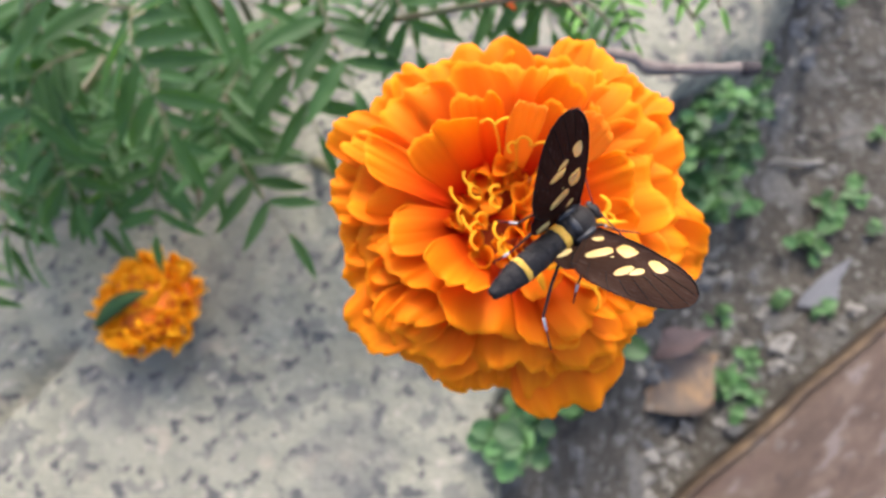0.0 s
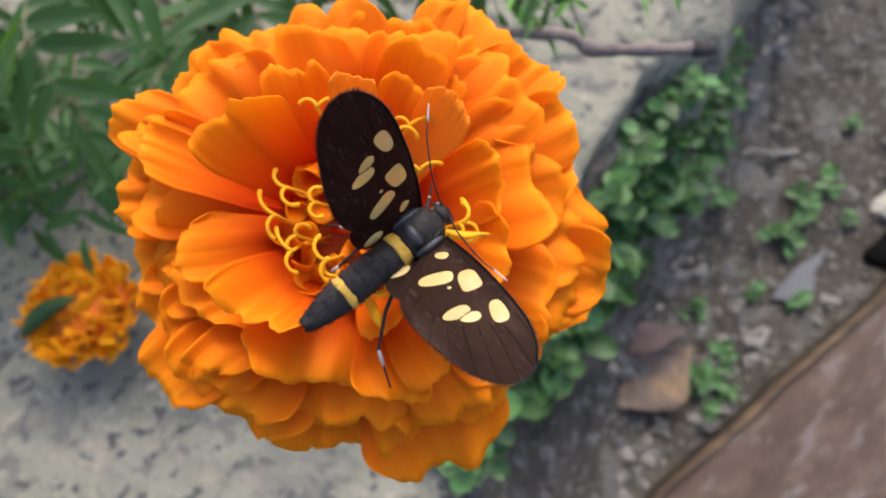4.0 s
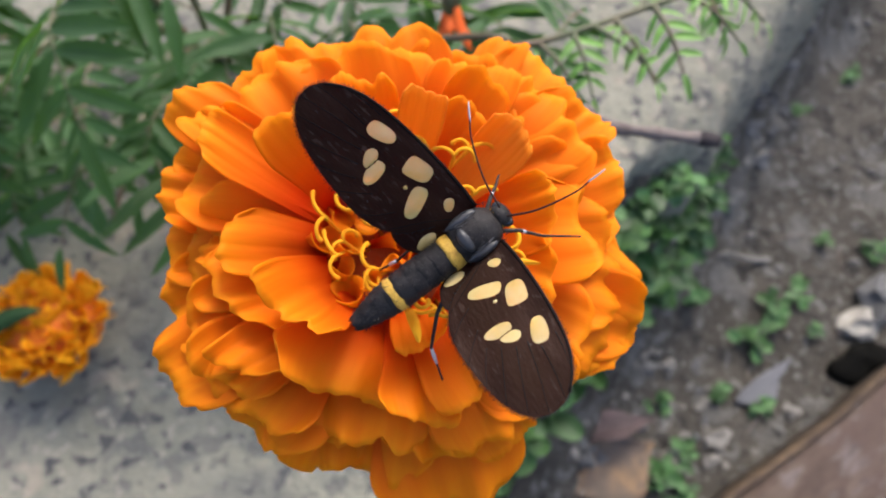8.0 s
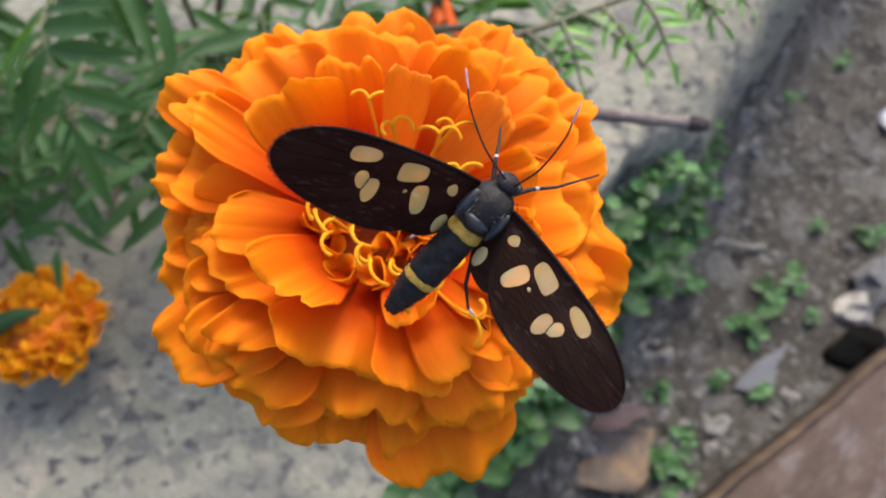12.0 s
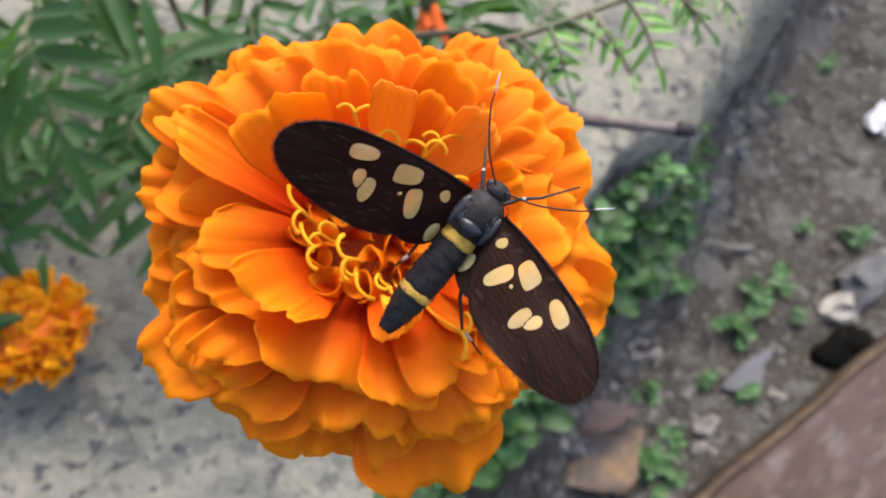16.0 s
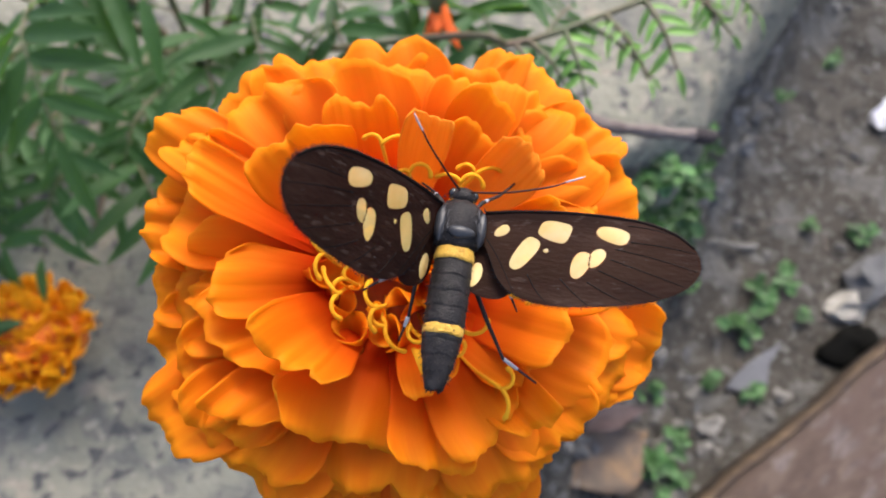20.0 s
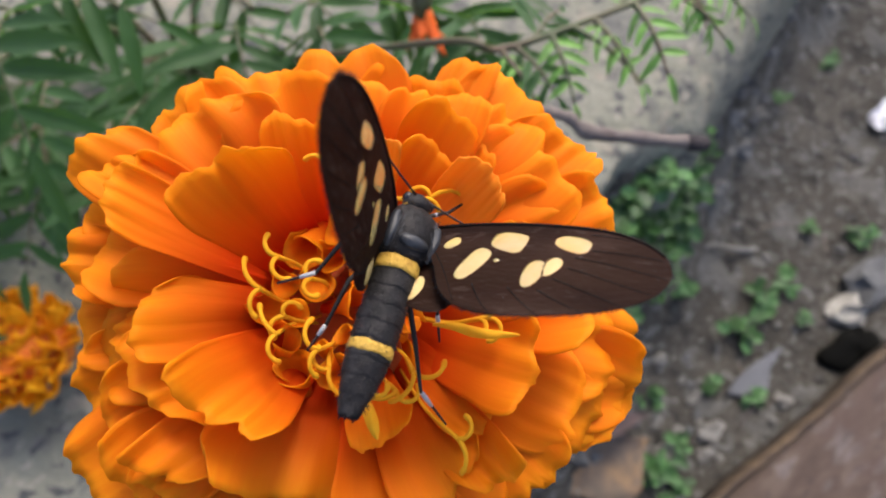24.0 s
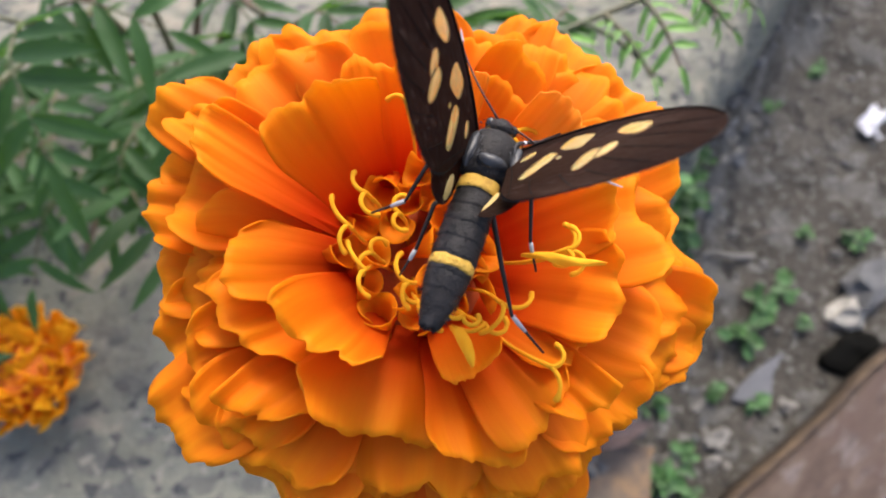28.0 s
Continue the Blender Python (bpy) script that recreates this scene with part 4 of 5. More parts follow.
def litter_leaf(x, y, z, turn, ln, wd, mat, label, seed, tilt=0.0):
    rows = []
    for i in range(12):
        s = i / 11
        hw = wd * 0.5 * math.sin(math.pi * (0.02 + 0.96 * s)) ** 1.6 * (1 + 0.15 * noise.noise((s * 7, seed, 0)))
        rows.append([Vector((ln * (s - 0.5), c * hw, 0.35 * abs(c) ** 2 * hw + 0.003 * math.sin(s * 3 + seed) + 0.004 * noise.noise((s * 5, c * 2, seed)))) for c in (-1, -0.66, -0.33, 0, 0.33, 0.66, 1)])
    bm = bmesh.new()
    sheet(bm, rows)
    ob = solid(part("fallen_leaf", bm, mat), 0.0006)
    ob.matrix_basis = pose(x, y, soil_height(x, y) + z, tilt, 0, turn)
    return tagged(ob, label, "leaf")


litter_leaf(0.150, 0.088, 0.012, 30, 0.105, 0.072, BROWN_LEAF, "dry brown fallen leaf with a tan edge lying on the soil", 2.0, 8)
litter_leaf(0.145, 0.122, 0.018, 10, 0.095, 0.034, PURPLE_LEAF, "dark purplish withered leaf curled on the soil", 5.0, -20)


def scrap():
    bm = bmesh.new()
    rows = [[Vector((0.05 * (u - 0.5) * (1 + 0.5 * noise.noise((v * 3, 4, 0))), 0.024 * (v - 0.5) * (1 + 0.7 * noise.noise((u * 3, 9, 0))) + 0.008 * math.sin(u * 5), 0.005 + 0.009 * noise.noise((u * 3.5, v * 3.5, 2)))) for v in (0, 0.2, 0.4, 0.6, 0.8, 1)] for u in [k / 9 for k in range(10)]]
    sheet(bm, rows)
    ob = solid(part("white_scrap", bm, WHITE, smooth=False), 0.0008)
    ob.matrix_basis = pose(0.566, 0.512, soil_height(0.566, 0.512) + 0.003, 0, 0, 70)
    return tagged(ob, "crumpled white scrap on the soil", "litter")


scrap()


def pebbles():
    """Loose grit and small stones over the soil."""
    rnd = random.Random(5)
    verts, faces = [], []
    bm = bmesh.new()
    bmesh.ops.create_icosphere(bm, subdivisions=1, radius=1.0)
    bm.verts.ensure_lookup_table()
    base = [v.co.copy() for v in bm.verts]
    tris = [[v.index for v in f.verts] for f in bm.faces]
    bm.free()
    for i in range(2600):
        x, y = rnd.uniform(-0.05, 0.95), rnd.uniform(-0.25, 0.95)
        r = 0.0012 + 0.006 * rnd.random() ** 5
        if x < edge_x(y) + 0.006:
            continue
        k, h = len(verts), soil_height(x, y)
        q = Matrix.Rotation(rnd.uniform(0, 6.28), 3, "Z")
        sx, sy, sz = rnd.uniform(0.7, 1.4), rnd.uniform(0.6, 1.1), rnd.uniform(0.4, 0.8)
        for v in base:
            w = q @ Vector((v.x * sx, v.y * sy, v.z * sz))
            w = w * r * (1 + 0.3 * noise.noise(v * 1.4 + Vector((i, 0, 0))))
            verts.append((x + w.x, y + w.y, 0.001 + w.z + h))
        faces += [[a + k for a in f] for f in tris]
    me = bpy.data.meshes.new("pebbles")
    me.from_pydata(verts, [], faces)
    me.materials.append(GRIT)
    return tagged(new("pebbles", me), "loose grey and pale pebbles scattered over soil", "pebbles", kind="stuff")


GRIT = material("grit", [(0.0576, 0.05616, 0.05328), (0.1008, 0.0972, 0.09216), (0.18, 0.1728, 0.162)], scale=9, detail=2, rough=0.9, bump=0.5, bump_scale=300, depth=0.001)
pebbles()


# ---- the moth ----
ROOT = Vector((0.16, 0.06, 0.06)) * CM
WING_EDGE = [(0.0, -0.02), (0.04, 0.07), (0.32, 0.10), (0.70, 0.112), (1.10, 0.10), (1.36, 0.065), (1.55, -0.005), (1.68, -0.10), (1.735, -0.21), (1.725, -0.32), (1.65, -0.43), (1.50, -0.525),
             (1.28, -0.60), (1.00, -0.655), (0.72, -0.68), (0.48, -0.64), (0.30, -0.52), (0.17, -0.32), (0.04, -0.13)]
HIND_EDGE = [(0.0, 0.0), (0.16, -0.02), (0.34, -0.16), (0.43, -0.32), (0.42, -0.44), (0.34, -0.52), (0.20, -0.53), (0.06, -0.48), (-0.02, -0.36), (-0.03, -0.16)]
# middle, half length, half breadth, turn in degrees, squareness of each window of the forewing
WINDOWS = [(0.22, -0.087, 0.070, 0.050, 40, 2.2), (0.655, -0.057, 0.135, 0.092, -12, 3.4), (0.452, -0.274, 0.160, 0.080, 64, 2.8), (1.10, -0.051, 0.130, 0.070, -14, 2.6),
           (0.904, -0.330, 0.122, 0.070, 78, 2.2), (1.014, -0.261, 0.090, 0.056, 66, 2.1), (0.62, -0.235, 0.022, 0.020, 0, 2.0)]


def ring_of(outline, n=60):
    return bend([(x, y, 0) for x, y in (*outline, outline[0])], n + 1)[:-1]


def flat(bm, outline, top, under):
    """A thin plate between two heights given as functions of x and y."""
    pts = ring_of(outline)
    mid = sum(pts, Vector()) / len(pts)
    for h, flip in ((top, False), (under, True)):
        rings = []
        for s in (1.0, 0.6):
            rings.append([bm.verts.new(Vector((q.x, q.y, h(q.x, q.y) if s < 1 else 0.5 * (top(q.x, q.y) + under(q.x, q.y)))) * CM) for q in (mid.lerp(p, s) for p in pts)])
        c = bm.verts.new(Vector((mid.x, mid.y, h(mid.x, mid.y))) * CM)
        n = len(pts)
        for k in range(n):
            for f in ((rings[0][k], rings[0][(k + 1) % n], rings[1][(k + 1) % n], rings[1][k]), (rings[1][k], rings[1][(k + 1) % n], c)):
                bm.faces.new(f[::-1] if flip else f)


def pierced(bm, outline, holes):
    """A membrane in the outline with the holes left open."""
    edges = []
    for loop in (ring_of(outline, 90), *[ring_of(h, 24) for h in holes]):
        vs = [bm.verts.new(Vector((p.x, p.y, camber(abs(p.x), p.y))) * CM) for p in loop]
        edges += [bm.edges.new((vs[i], vs[(i + 1) % len(vs)])) for i in range(len(vs))]
    bmesh.ops.triangle_fill(bm, edges=edges, use_beauty=True, use_dissolve=False, normal=(0, 0, 1))


def camber(x, y):
    return 0.03 * math.sin(max(0.0, x) * 1.7) - 0.03 * (y + 0.28) ** 2


def window_ring(side, cx, cy, a, b, turn, sq, grow):
    ring = []
    for k in range(20):
        t = 2 * math.pi * k / 20
        c, s = math.cos(t), math.sin(t)
        px, py = a * math.copysign(abs(c) ** (2 / sq), c), b * math.copysign(abs(s) ** (2 / sq), s) * (1 + 0.18 * c)
        ca, sa = grow * math.cos(radians(turn)), grow * math.sin(radians(turn))
        ring.append((side * (cx + px * ca - py * sa), cy + px * sa + py * ca))
    return ring[::side]


def wing(moth, side):
    mirror = [(side * x, y) for x, y in WING_EDGE]
    bm = bmesh.new()
    pierced(bm, mirror, [window_ring(side, *w, 0.97) for w in WINDOWS])
    w = solid(part("forewing", bm, WING, moth, "dark brown wing with clear cream windows", smooth=False), 0.00011)
    for spec in WINDOWS:
        bm = bmesh.new()
        flat(bm, window_ring(side, *spec, 1.05), lambda x, y: camber(abs(x), y) + 0.008, lambda x, y: camber(abs(x), y) - 0.008)
        part("window", bm, SPOT, w)
    for k, (end, start, sway) in enumerate([((1.56, -0.01), (1.20, 0.04), 0.01), ((1.70, -0.14), (1.24, -0.10), 0.01), ((1.72, -0.28), (1.14, -0.17), 0.01), ((1.66, -0.41), (1.12, -0.26), 0.0),
                                            ((1.50, -0.515), (1.05, -0.36), 0.0), ((1.29, -0.59), (0.98, -0.46), -0.01), ((1.02, -0.645), (0.78, -0.46), -0.01), ((0.72, -0.67), (0.52, -0.45), -0.02), ((0.44, -0.61), (0.06, -0.12), 0.03)]):
        pts = []
        for i in range(14):
            s = i / 13
            x, y = start[0] + (end[0] - start[0]) * s, start[1] + (end[1] - start[1]) * s + sway * math.sin(math.pi * s)
            pts.append(Vector((side * x, y, camber(x, y) + 0.004)) * CM)
        bm = bmesh.new()
        tube(bm, pts, [(0.0046 - 0.0016 * i / 13) * CM for i in range(14)], 5)
        part("vein", bm, VEIN, w)
    bm = bmesh.new()
    pts = [Vector((side * x, y, camber(x, y) + 0.004)) * CM for x, y in WING_EDGE[1:8]]
    tube(bm, bend(pts, 20), [(0.017 - 0.008 * i / 19) * CM for i in range(20)], 6)
    part("leading_edge", bm, VEIN, w)
    bm = bmesh.new()
    rnd = random.Random(9 + side)
    rim = ring_of(mirror, 420)
    for i, p in enumerate(rim):
        q = rim[(i + 1) % 420] - p
        out = Vector((q.y, -q.x, 0)).normalized() * -side
        if abs(p.x) < 0.5 and p.y > -0.3:
            continue
        a = p - out * 0.012
        e = p + out * rnd.uniform(0.010, 0.032) + q.normalized() * rnd.uniform(-0.01, 0.01)
        z = camber(abs(p.x), p.y)
        tube(bm, [Vector((a.x, a.y, z)) * CM, Vector((e.x, e.y, z + rnd.uniform(-0.004, 0.004))) * CM], [0.0042 * CM, 0.0012 * CM], 3)
    part("fringe", bm, FUR, w, "short dark fringe of scales")
    bm = bmesh.new()
    hind = [(side * x, y) for x, y in HIND_EDGE]
    flat(bm, hind[:: side], lambda x, y: -0.028, lambda x, y: -0.040)
    h = part("hindwing", bm, WING, moth, "small dark hindwing with a yellow window")
    ring = [(side * (0.085 + 0.072 * math.cos(2 * math.pi * k / 16)), -0.335 + 0.125 * math.sin(2 * math.pi * k / 16)) for k in range(16)]
    bm = bmesh.new()
    flat(bm, ring[:: side], lambda x, y: -0.022, lambda x, y: -0.046)
    part("window", bm, CREAM, h)
    return w, h


def loft(bm, stations, sides=18, ragged=0.004):
    """A body along y: (y, z, half breadth, half height) in centimetres."""
    rings = []
    for y, z, a, b in stations:
        rings.append([bm.verts.new(Vector((a * math.cos(t), y + ragged * (math.sin(5 * t + y * 40) + 0.7 * math.sin(11 * t + y * 90)), z + b * math.sin(t))) * CM) for t in (2 * math.pi * k / sides for k in range(sides))])
    for p, q in zip(rings, rings[1:]):
        for k in range(sides):
            bm.faces.new((p[k], p[(k + 1) % sides], q[(k + 1) % sides], q[k]))
    bm.faces.new(rings[0][::-1])
    bm.faces.new(rings[-1])


def feeler(moth, side):
    bm = bmesh.new()
    pts = bend([(0, 0, 0), (side * 0.05, 0.32, 0.05), (side * 0.03, 0.66, 0.04), (-side * 0.01, 0.80, 0.02)], 16)
    tube(bm, [p * CM for p in pts], [(0.0095 - 0.003 * i / 15) * CM for i in range(16)], 6)
    f = part("antenna", bm, FEELER, moth, "thin dark antenna with a white tip")
    bm = bmesh.new()
    pts = bend([(-side * 0.01, 0.79, 0.02), (-side * 0.03, 0.87, 0.01), (-side * 0.055, 0.95, 0.0)], 6)
    tube(bm, [p * CM for p in pts], [0.0075 * CM, 0.0085 * CM, 0.0085 * CM, 0.008 * CM, 0.0065 * CM, 0.003 * CM], 6)
    part("antenna_tip", bm, PALE_TIP, f)
    return f


def leg(moth, points, white):
    """A jointed leg; white: between which of its points the pale ring lies."""
    bm = bmesh.new()
    q = []
    for a, b in zip(points, points[1:]):
        for k in range(4):
            q.append(Vector(a).lerp(Vector(b), k / 4) * CM)
    q.append(Vector(points[-1]) * CM)
    n = len(q)
    tube(bm, q, [(0.024 - 0.015 * i / (n - 1)) * CM for i in range(n)], 7)
    ob = part("leg", bm, LEG, moth)
    a, b = Vector(points[white]), Vector(points[white + 1])
    bm = bmesh.new()
    tube(bm, [a.lerp(b, 0.02) * CM, a.lerp(b, 0.2) * CM, a.lerp(b, 0.42) * CM], [0.017 * CM, 0.019 * CM, 0.015 * CM], 7)
    part("white_ring", bm, PALE_TIP, ob)


def moth():
    t = thing("moth", Matrix.Identity(4), "black day-flying moth with cream-windowed wings and two yellow body bands", "moth")
    bm = bmesh.new()
    loft(bm, [(-0.24, 0.03, 0.14, 0.12), (-0.19, 0.035, 0.185, 0.16), (-0.10, 0.04, 0.208, 0.185), (0.02, 0.045, 0.212, 0.19), (0.11, 0.04, 0.195, 0.165), (0.17, 0.025, 0.145, 0.12), (0.20, 0.015, 0.10, 0.08)])
    part("thorax", bm, FUR, t)
    for x in (-0.165, 0.165):
        bm = bmesh.new()
        lump(bm, (0.048 * CM, 0.15 * CM, 0.055 * CM), 4, 0.15, 3)
        bmesh.ops.translate(bm, verts=bm.verts, vec=Vector((x, -0.06, 0.135)) * CM)
        part("shoulder_plate", bm, PLATE, t, "long grey shoulder plate")
    bm = bmesh.new()
    lump(bm, (0.115 * CM, 0.058 * CM, 0.05 * CM), 5, 0.1, 3)
    bmesh.ops.translate(bm, verts=bm.verts, vec=Vector((0, -0.125, 0.195)) * CM)
    part("back_plate", bm, PLATE, t, "glossy blue-grey plate at the back of the thorax")
    bm = bmesh.new()
    loft(bm, [(0.19, 0.01, 0.09, 0.08), (0.23, 0.02, 0.115, 0.10), (0.28, 0.015, 0.11, 0.092), (0.315, 0.005, 0.085, 0.07), (0.335, 0.0, 0.04, 0.035)])
    part("head", bm, FUR, t)
    for x in (-0.085, 0.085):
        bm = bmesh.new()
        lump(bm, (0.042 * CM, 0.048 * CM, 0.048 * CM), 1, 0.0)
        bmesh.ops.translate(bm, verts=bm.verts, vec=Vector((x * 1.05, 0.27, 0.025)) * CM)
        part("eye", bm, EYE, t)
    bm = bmesh.new()
    loft(bm, [(0.205, 0.018, 0.10, 0.078), (0.215, 0.02, 0.106, 0.086), (0.226, 0.02, 0.104, 0.084)])
    part("collar", bm, BAND, t, "thin yellow collar")
    st = []
    for k in range(127):
        s = k / 126
        y = -0.22 - 1.14 * s
        a = 0.150 + 0.016 * math.sin(math.pi * min(1, s * 1.3)) - 0.080 * max(0, (s - 0.68) / 0.32) ** 1.4
        ring = (s * 9.0) % 1.0
        a *= 0.985 + 0.045 * ring - 0.035 * max(0.0, (ring - 0.90) / 0.10) - 0.02 * max(0.0, 1 - ring / 0.08)
        st.append((y, 0.02 - 0.05 * s * s, a, a * 0.86))
    bm = bmesh.new()
    loft(bm, st, 28, 0.007)
    part("abdomen", bm, FUR, t, "velvety black ringed abdomen")

    def belt(y0, y1, grow, label):
        rows = []
        for k in range(5):
            y = y0 + (y1 - y0) * k / 4
            s = (-0.22 - y) / 1.14
            i = min(125, max(0, int(s * 126)))
            f = s * 126 - i
            p, q = st[i], st[i + 1]
            bulge = grow * (1 if 0 < k < 4 else 0.5)
            rows.append((y, p[1] + (q[1] - p[1]) * f, p[2] + (q[2] - p[2]) * f + bulge, p[3] + (q[3] - p[3]) * f + bulge))
        bm = bmesh.new()
        loft(bm, rows, 40, 0.005)
        part("yellow_band", bm, BAND, t, label)

    belt(-0.215, -0.335, 0.011, "bright yellow band behind the thorax")
    belt(-0.866, -0.940, 0.004, "yellow band round the abdomen")
    bm = bmesh.new()
    rnd = random.Random(77)
    for k in range(520):
        y = rnd.uniform(-1.3, 0.24)
        if y > -0.22:
            r0, z0, hgt, ln = 0.210 * math.cos((y + 0.02) * 2.6), 0.04, 0.92, rnd.uniform(0.015, 0.035)
        else:
            i = min(125, int((-0.22 - y) / 1.14 * 126))
            r0, z0, hgt, ln = st[i][2] * 0.98, st[i][1], 0.86, rnd.uniform(0.015, 0.04)
        a = rnd.uniform(-0.4, math.pi + 0.4)
        p = Vector((r0 * math.cos(a), y, z0 + r0 * hgt * math.sin(a)))
        d = Vector((math.cos(a), rnd.uniform(-1.6, -0.5), math.sin(a))).normalized()
        tube(bm, [p * CM, (p + d * ln) * CM], [0.004 * CM, 0.0008 * CM], 3)
    part("hairs", bm, FUR, t, "short black hairs")
    bm = bmesh.new()
    for k in range(40):
        x, y = rnd.choice((-1, 1)) * rnd.uniform(0.10, 0.19), rnd.uniform(-0.08, 0.10)
        z = 0.045 + 0.185 * math.sqrt(max(0.05, 1 - (x / 0.215) ** 2))
        p = Vector((x, y, z))
        e = p + Vector((rnd.uniform(-0.01, 0.03) * (1 if x > 0 else -1), -rnd.uniform(0.08, 0.16), 0.004))
        tube(bm, [p * CM, e * CM], [0.0030 * CM, 0.001 * CM], 3)
    part("shoulder_hairs", bm, GREY_FUR, t, "grey hairs over the shoulders")
    bm = bmesh.new()
    for k in range(9):
        a = k / 8 * math.pi
        tube(bm, [Vector((0.045 * math.cos(a), -1.34, -0.03 + 0.03 * math.sin(a))) * CM, Vector((0.055 * math.cos(a), -1.37 - 0.01 * (k % 3), -0.035 + 0.03 * math.sin(a))) * CM], [0.012 * CM, 0.003 * CM], 4)
    part("tail_tuft", bm, FUR, t)
    leg(t, [(-0.08, 0.14, -0.1), (-0.20, 0.30, -0.16), (-0.26, 0.40, -0.28), (-0.34, 0.50, -0.40)], 1)
    leg(t, [(0.08, 0.14, -0.1), (0.20, 0.32, -0.16), (0.36, 0.46, -0.25), (0.58, 0.76, -0.40)], 1)
    leg(t, [(-0.10, -0.10, -0.1), (-0.41, -0.20, -0.05), (-0.47, -0.44, -0.30), (-0.68, -0.58, -0.45)], 2)
    leg(t, [(0.12, -0.02, -0.1), (0.40, -0.10, -0.1), (0.55, -0.35, -0.34), (0.70, -0.50, -0.50)], 2)
    leg(t, [(-0.12, -0.16, -0.1), (-0.26, -0.45, -0.15), (-0.26, -0.75, -0.36), (-0.30, -0.95, -0.48)], 2)
    leg(t, [(0.12, -0.28, -0.1), (0.36, -0.72, -0.12), (0.58, -0.97, -0.32), (0.94, -1.10, -0.50)], 2)
    return t


MOTH_ROWS = [
    (0, 0.00099, 0.01826, 0.63857, -8, 13.8, -54.1),
    (1, 0.00108, 0.0183, 0.63892, -11.9, 23.4, -55.6),
    (2, 0.00189, 0.01796, 0.63795, 3.8, 13.6, -59.7),
    (2.5, 0.00155, 0.01872, 0.6369, 3.9, 14.9, -55.1),
    (4.5, 0.00125, 0.02014, 0.63574, -8.3, 18.1, -54.4),
    (5, 0.0018, 0.01975, 0.63678, 5.7, 19, -54.8),
    (6, 0.00233, 0.01916, 0.63742, 9.6, 14.7, -56.6),
    (7, 0.0019, 0.01809, 0.63942, 16.8, 7.2, -58.7),
    (8, 0.00167, 0.02027, 0.63903, 16.6, 18.5, -50.4),
    (9, 0.00325, 0.01709, 0.6397, 19.8, 22.6, -63.1),
    (10, 0.00413, 0.01874, 0.63871, 12.9, 20.3, -56.3),
    (11, 0.00498, 0.01776, 0.64045, 28.5, 20.3, -60.5),
    (12, 0.00381, 0.01829, 0.64252, 40.3, 24.6, -35.5),
    (12.5, 0.00379, 0.02167, 0.63907, 23.1, 30, -27.3),
    (14.5, 0.00421, 0.02171, 0.63883, 9.1, 23, -34.8),
    (15, 0.00385, 0.02152, 0.63837, 10.7, 30.6, -31.7),
    (16, 0.00443, 0.01997, 0.64083, 28.2, 18.7, -36),
    (17, 0.00079, 0.02208, 0.64096, 37.7, 28.9, 0.8),
    (18, -0.00127, 0.02365, 0.64011, 30.4, 10.7, 2.5),
    (19, -0.00054, 0.02261, 0.64171, 36.5, 16.8, -0),
    (20, -0.00083, 0.02403, 0.63954, 6.7, 11.4, -7.9),
    (21, -0.00115, 0.02474, 0.64016, 5.7, 23.2, -16.3),
    (21.5, -0.00093, 0.02509, 0.64006, 7, 22.9, -13.9),
    (23.5, -0.0011, 0.02517, 0.64029, 1.8, 31.5, -16.3),
    (24, -0.00075, 0.02536, 0.64076, 1, 30.3, -15.2),
    (25, -0.00127, 0.025, 0.64125, 0.2, 8.3, -18.1),
    (26, -0.00142, 0.02483, 0.64131, 5.1, 27.9, -17.5),
    (27, -0.00102, 0.02544, 0.64064, 5.5, 20.3, -15.7),
    (28, -0.0014, 0.02543, 0.64112, 5.9, 15, -20.4),
]
LEFT_ROWS = [
    (0, -3, 67.2, -4.2), (1, -12.8, 63.4, -12.5), (2, -9, 72.6, -12.3), (2.5, 5.7, 64.8, 4.4), (4.5, 4, 62.9, 3.6), (5, -5.7, 70.5, -5.6),
    (6, 14.6, 56.5, 8.2), (7, 10.9, 44.6, 3.3), (8, 10.9, 34.5, 10.1), (9, 9.8, 59.4, 9.3), (10, 7.6, 56.8, 6.1), (11, 12.9, 44.5, 9.8),
    (12, 8.2, 38.3, 8.2), (12.5, 6.2, 38.4, 7.3), (14.5, 12.1, 58.2, 10.8), (15, 17.4, 38.1, 13.6), (16, 16.1, 37.3, 10), (17, 14.9, 14.1, 13.7),
    (18, 14.8, 18.7, 8.3), (19, 11.2, 25.8, 4), (20, 19.4, 49.9, 12.5), (21, 13.3, 51.3, 11.8), (21.5, 8.2, 48.6, 7.4), (23.5, 0.6, 60.4, 1.6),
    (24, 2.5, 57.6, 3.9), (25, 20.3, 75.6, 23.5), (26, 5.2, 64.9, 8.3), (27, 3.5, 63.8, 3.2), (28, -10.2, 62.8, -10.5),
]
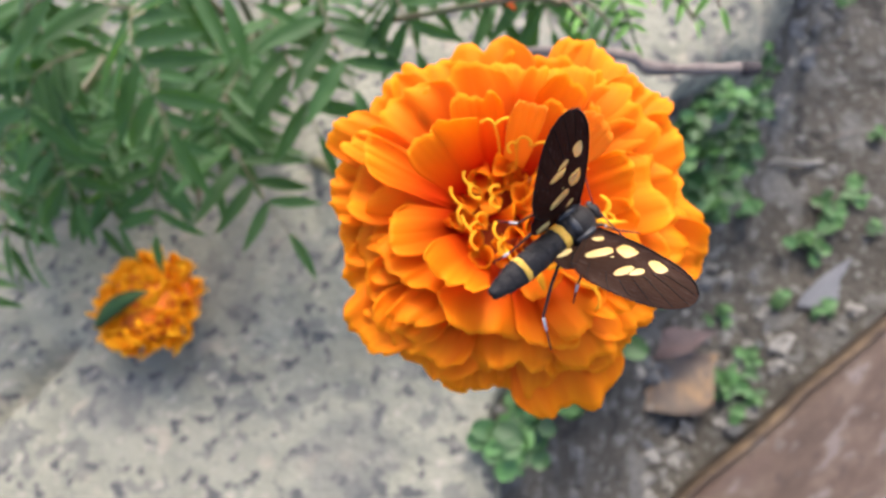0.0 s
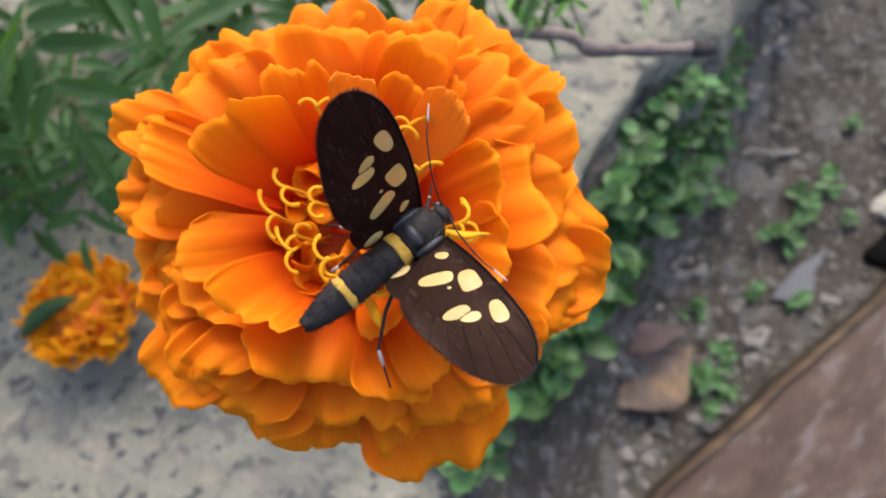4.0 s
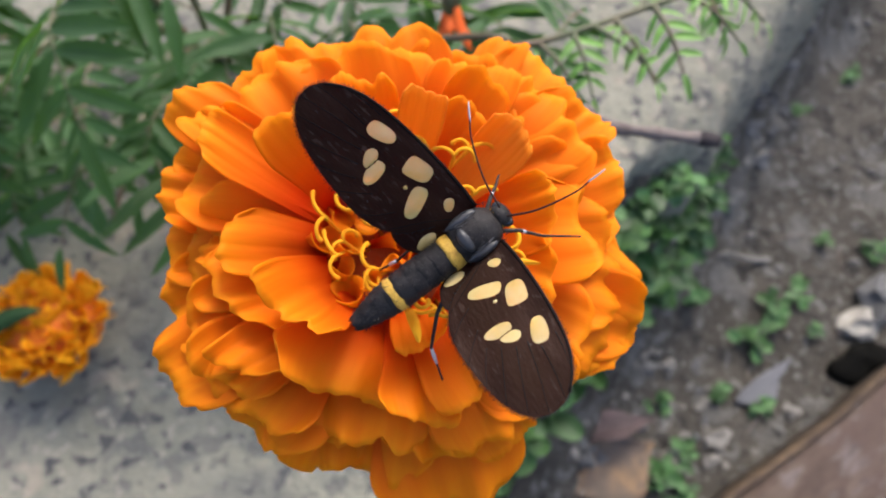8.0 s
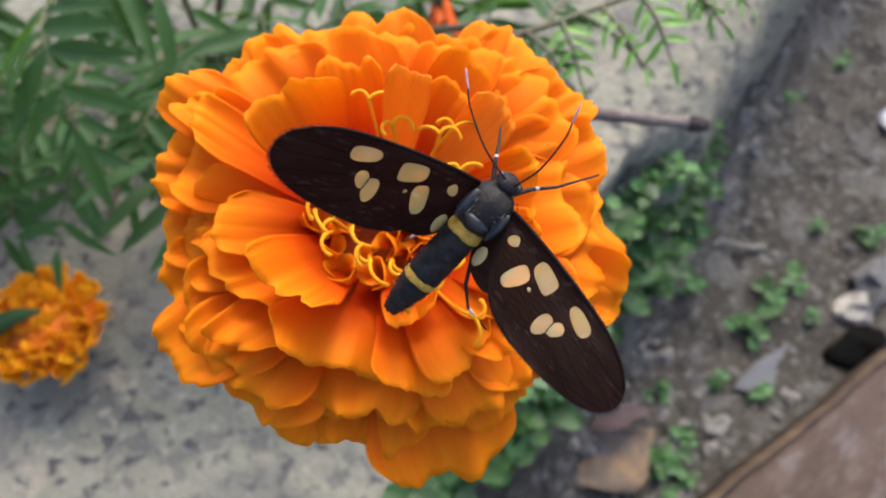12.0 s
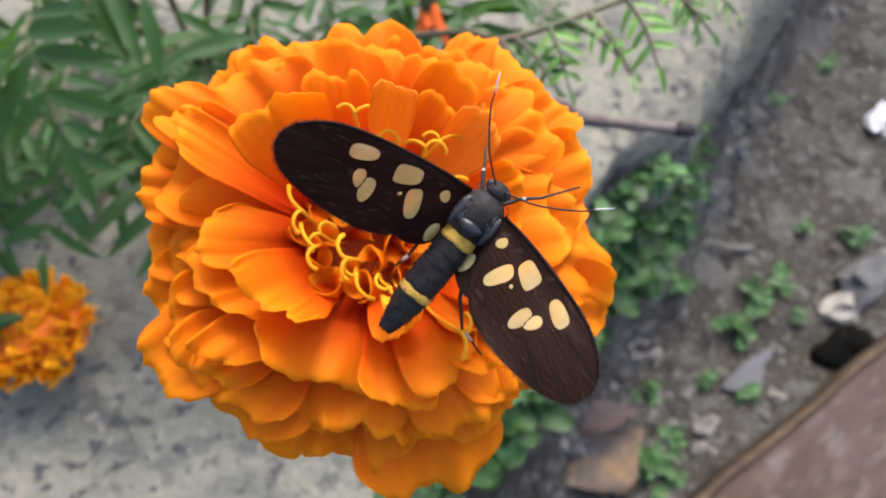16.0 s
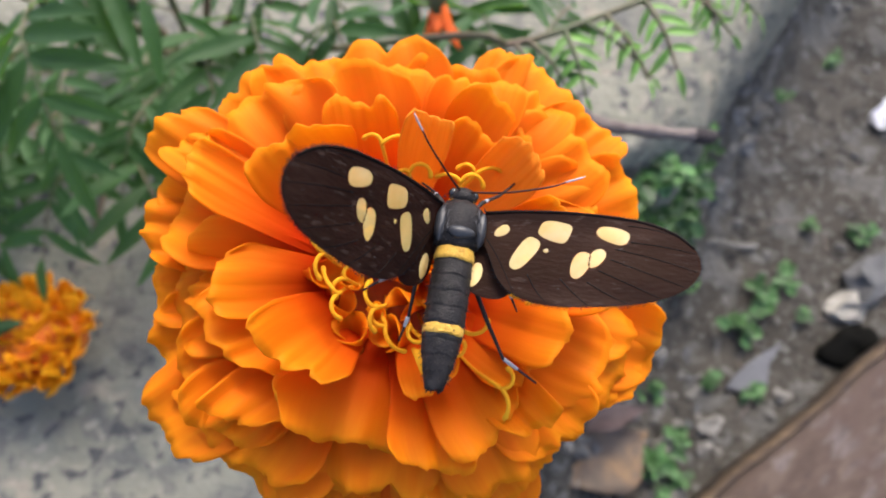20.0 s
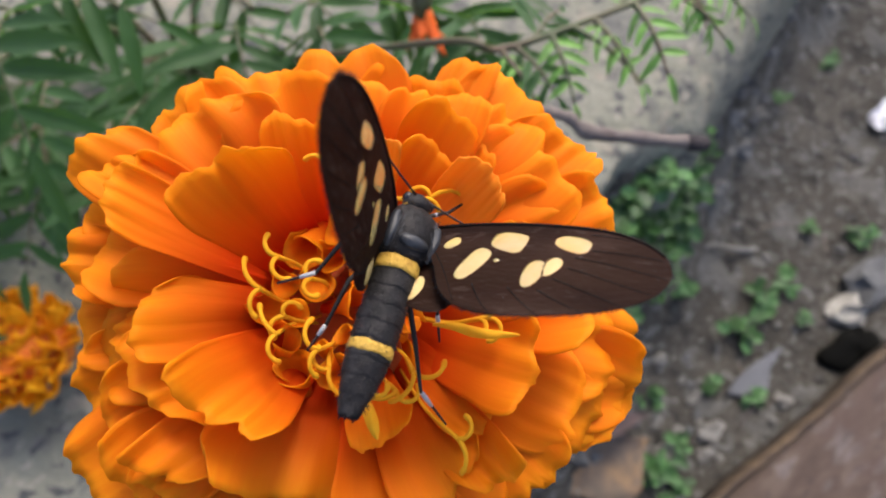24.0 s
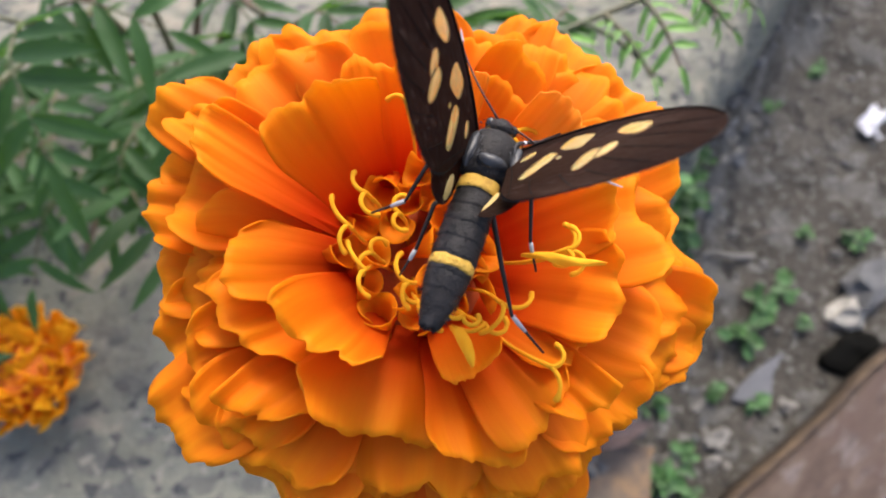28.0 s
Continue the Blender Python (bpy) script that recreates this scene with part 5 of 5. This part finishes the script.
RIGHT_ROWS = [
    (0, -6, -45.9, -5.7), (1, -17.3, -53.2, 0.7), (2, -9.6, -40.5, -4.9), (2.5, 3.1, -42, -11.8), (4.5, -2.3, -40.9, -8.9), (5, -13, -31.2, -5.3),
    (6, 5.4, -36.9, -13.7), (7, -6.7, -41.4, -5.2), (8, 6.8, -46.9, -7.5), (9, 7.6, -24, -6.6), (10, 11.9, -20.1, -6.4), (11, 10.2, -33.3, -5.2),
    (12, 10.4, -37, -1.8), (12.5, 17.8, -40.1, 0.1), (14.5, -0.9, -44.9, -9.8), (15, 6.2, -46.2, -15), (16, 9.7, -42.8, -12.4), (17, 12.2, -54.7, -0.7),
    (18, -18.5, -38.7, 2.2), (19, 10.1, -44.1, -5.4), (20, -4.2, -30.5, -5.9), (21, -11.2, -47.3, -0.8), (21.5, -12, -46.1, 0), (23.5, -19.4, -60, 3.6),
    (24, -12.9, -53.4, -2.9), (25, -9.5, -30.6, -4.8), (26, -14.8, -53.4, -4), (27, -8.3, -47.7, -10.1), (28, -17.9, -61.1, -5),
]
LEFT_FEELER = [
    (0, 60, 5), (1, 60, 5), (2, 50, 25), (2.5, 59, 20), (4.5, 71, 25), (5, 83, 15),
    (6, 44, 40), (7, 65, -5), (8, 74, 15), (9, 32, 35), (10, 68, 55), (11, 38, 50),
    (12, 65, 0), (12.5, 65, 5), (14.5, 62, 25), (15, 65, 10), (16, 41, 10), (17, 65, -10),
    (18, 53, 25), (19, 71, -5), (20, 77, 55), (21, 86, 40), (21.5, 86, 35), (23.5, 62, 10),
    (24, 62, 10), (25, 38, 0), (26, 32, 0), (27, 45, 0), (28, 38, -10),
]
RIGHT_FEELER = [
    (0, 88, 8), (1, 88, 8), (2, 116, 45), (2.5, 80, 15), (4.5, 116, 45), (5, 125, 55),
    (6, 113, 15), (7, 77, 15), (8, 17, 30), (9, 68, 55), (10, 56, 55), (11, 44, 55),
    (12, -4, 25), (12.5, 14, 20), (14.5, 92, 20), (15, 71, -5), (16, 62, 15), (17, -25, 45),
    (18, 29, 25), (19, 14, 55), (20, 83, 25), (21, 77, 30), (21.5, 88, 15), (23.5, 95, 5),
    (24, 95, 5), (25, 98, 20), (26, 95, 5), (27, 95, 5), (28, 107, 10),
]


def motions():
    """The moth creeps over the flower and opens, lifts and lowers its wings; its antennae feel about."""
    m = moth()
    walk(m, [(t, pose(x, y, z, a, b, c)) for t, x, y, z, a, b, c in MOTH_ROWS])
    for side, rows, feel in ((-1, LEFT_ROWS, LEFT_FEELER), (1, RIGHT_ROWS, RIGHT_FEELER)):
        fore, hind = wing(m, side)
        walk(fore, [(t, pose(side * ROOT.x, ROOT.y, ROOT.z, a, b, c)) for t, a, b, c in rows])
        walk(hind, [(t, pose(side * ROOT.x * 0.9, ROOT.y - 0.0012, ROOT.z - 0.0004, a, b, c)) for t, a, b, c in rows])
        f = feeler(m, side)
        walk(f, [(t, pose(side * 0.0004, 0.0028, 0.0008, el, 0, -side * az)) for t, az, el in feel])


motions()
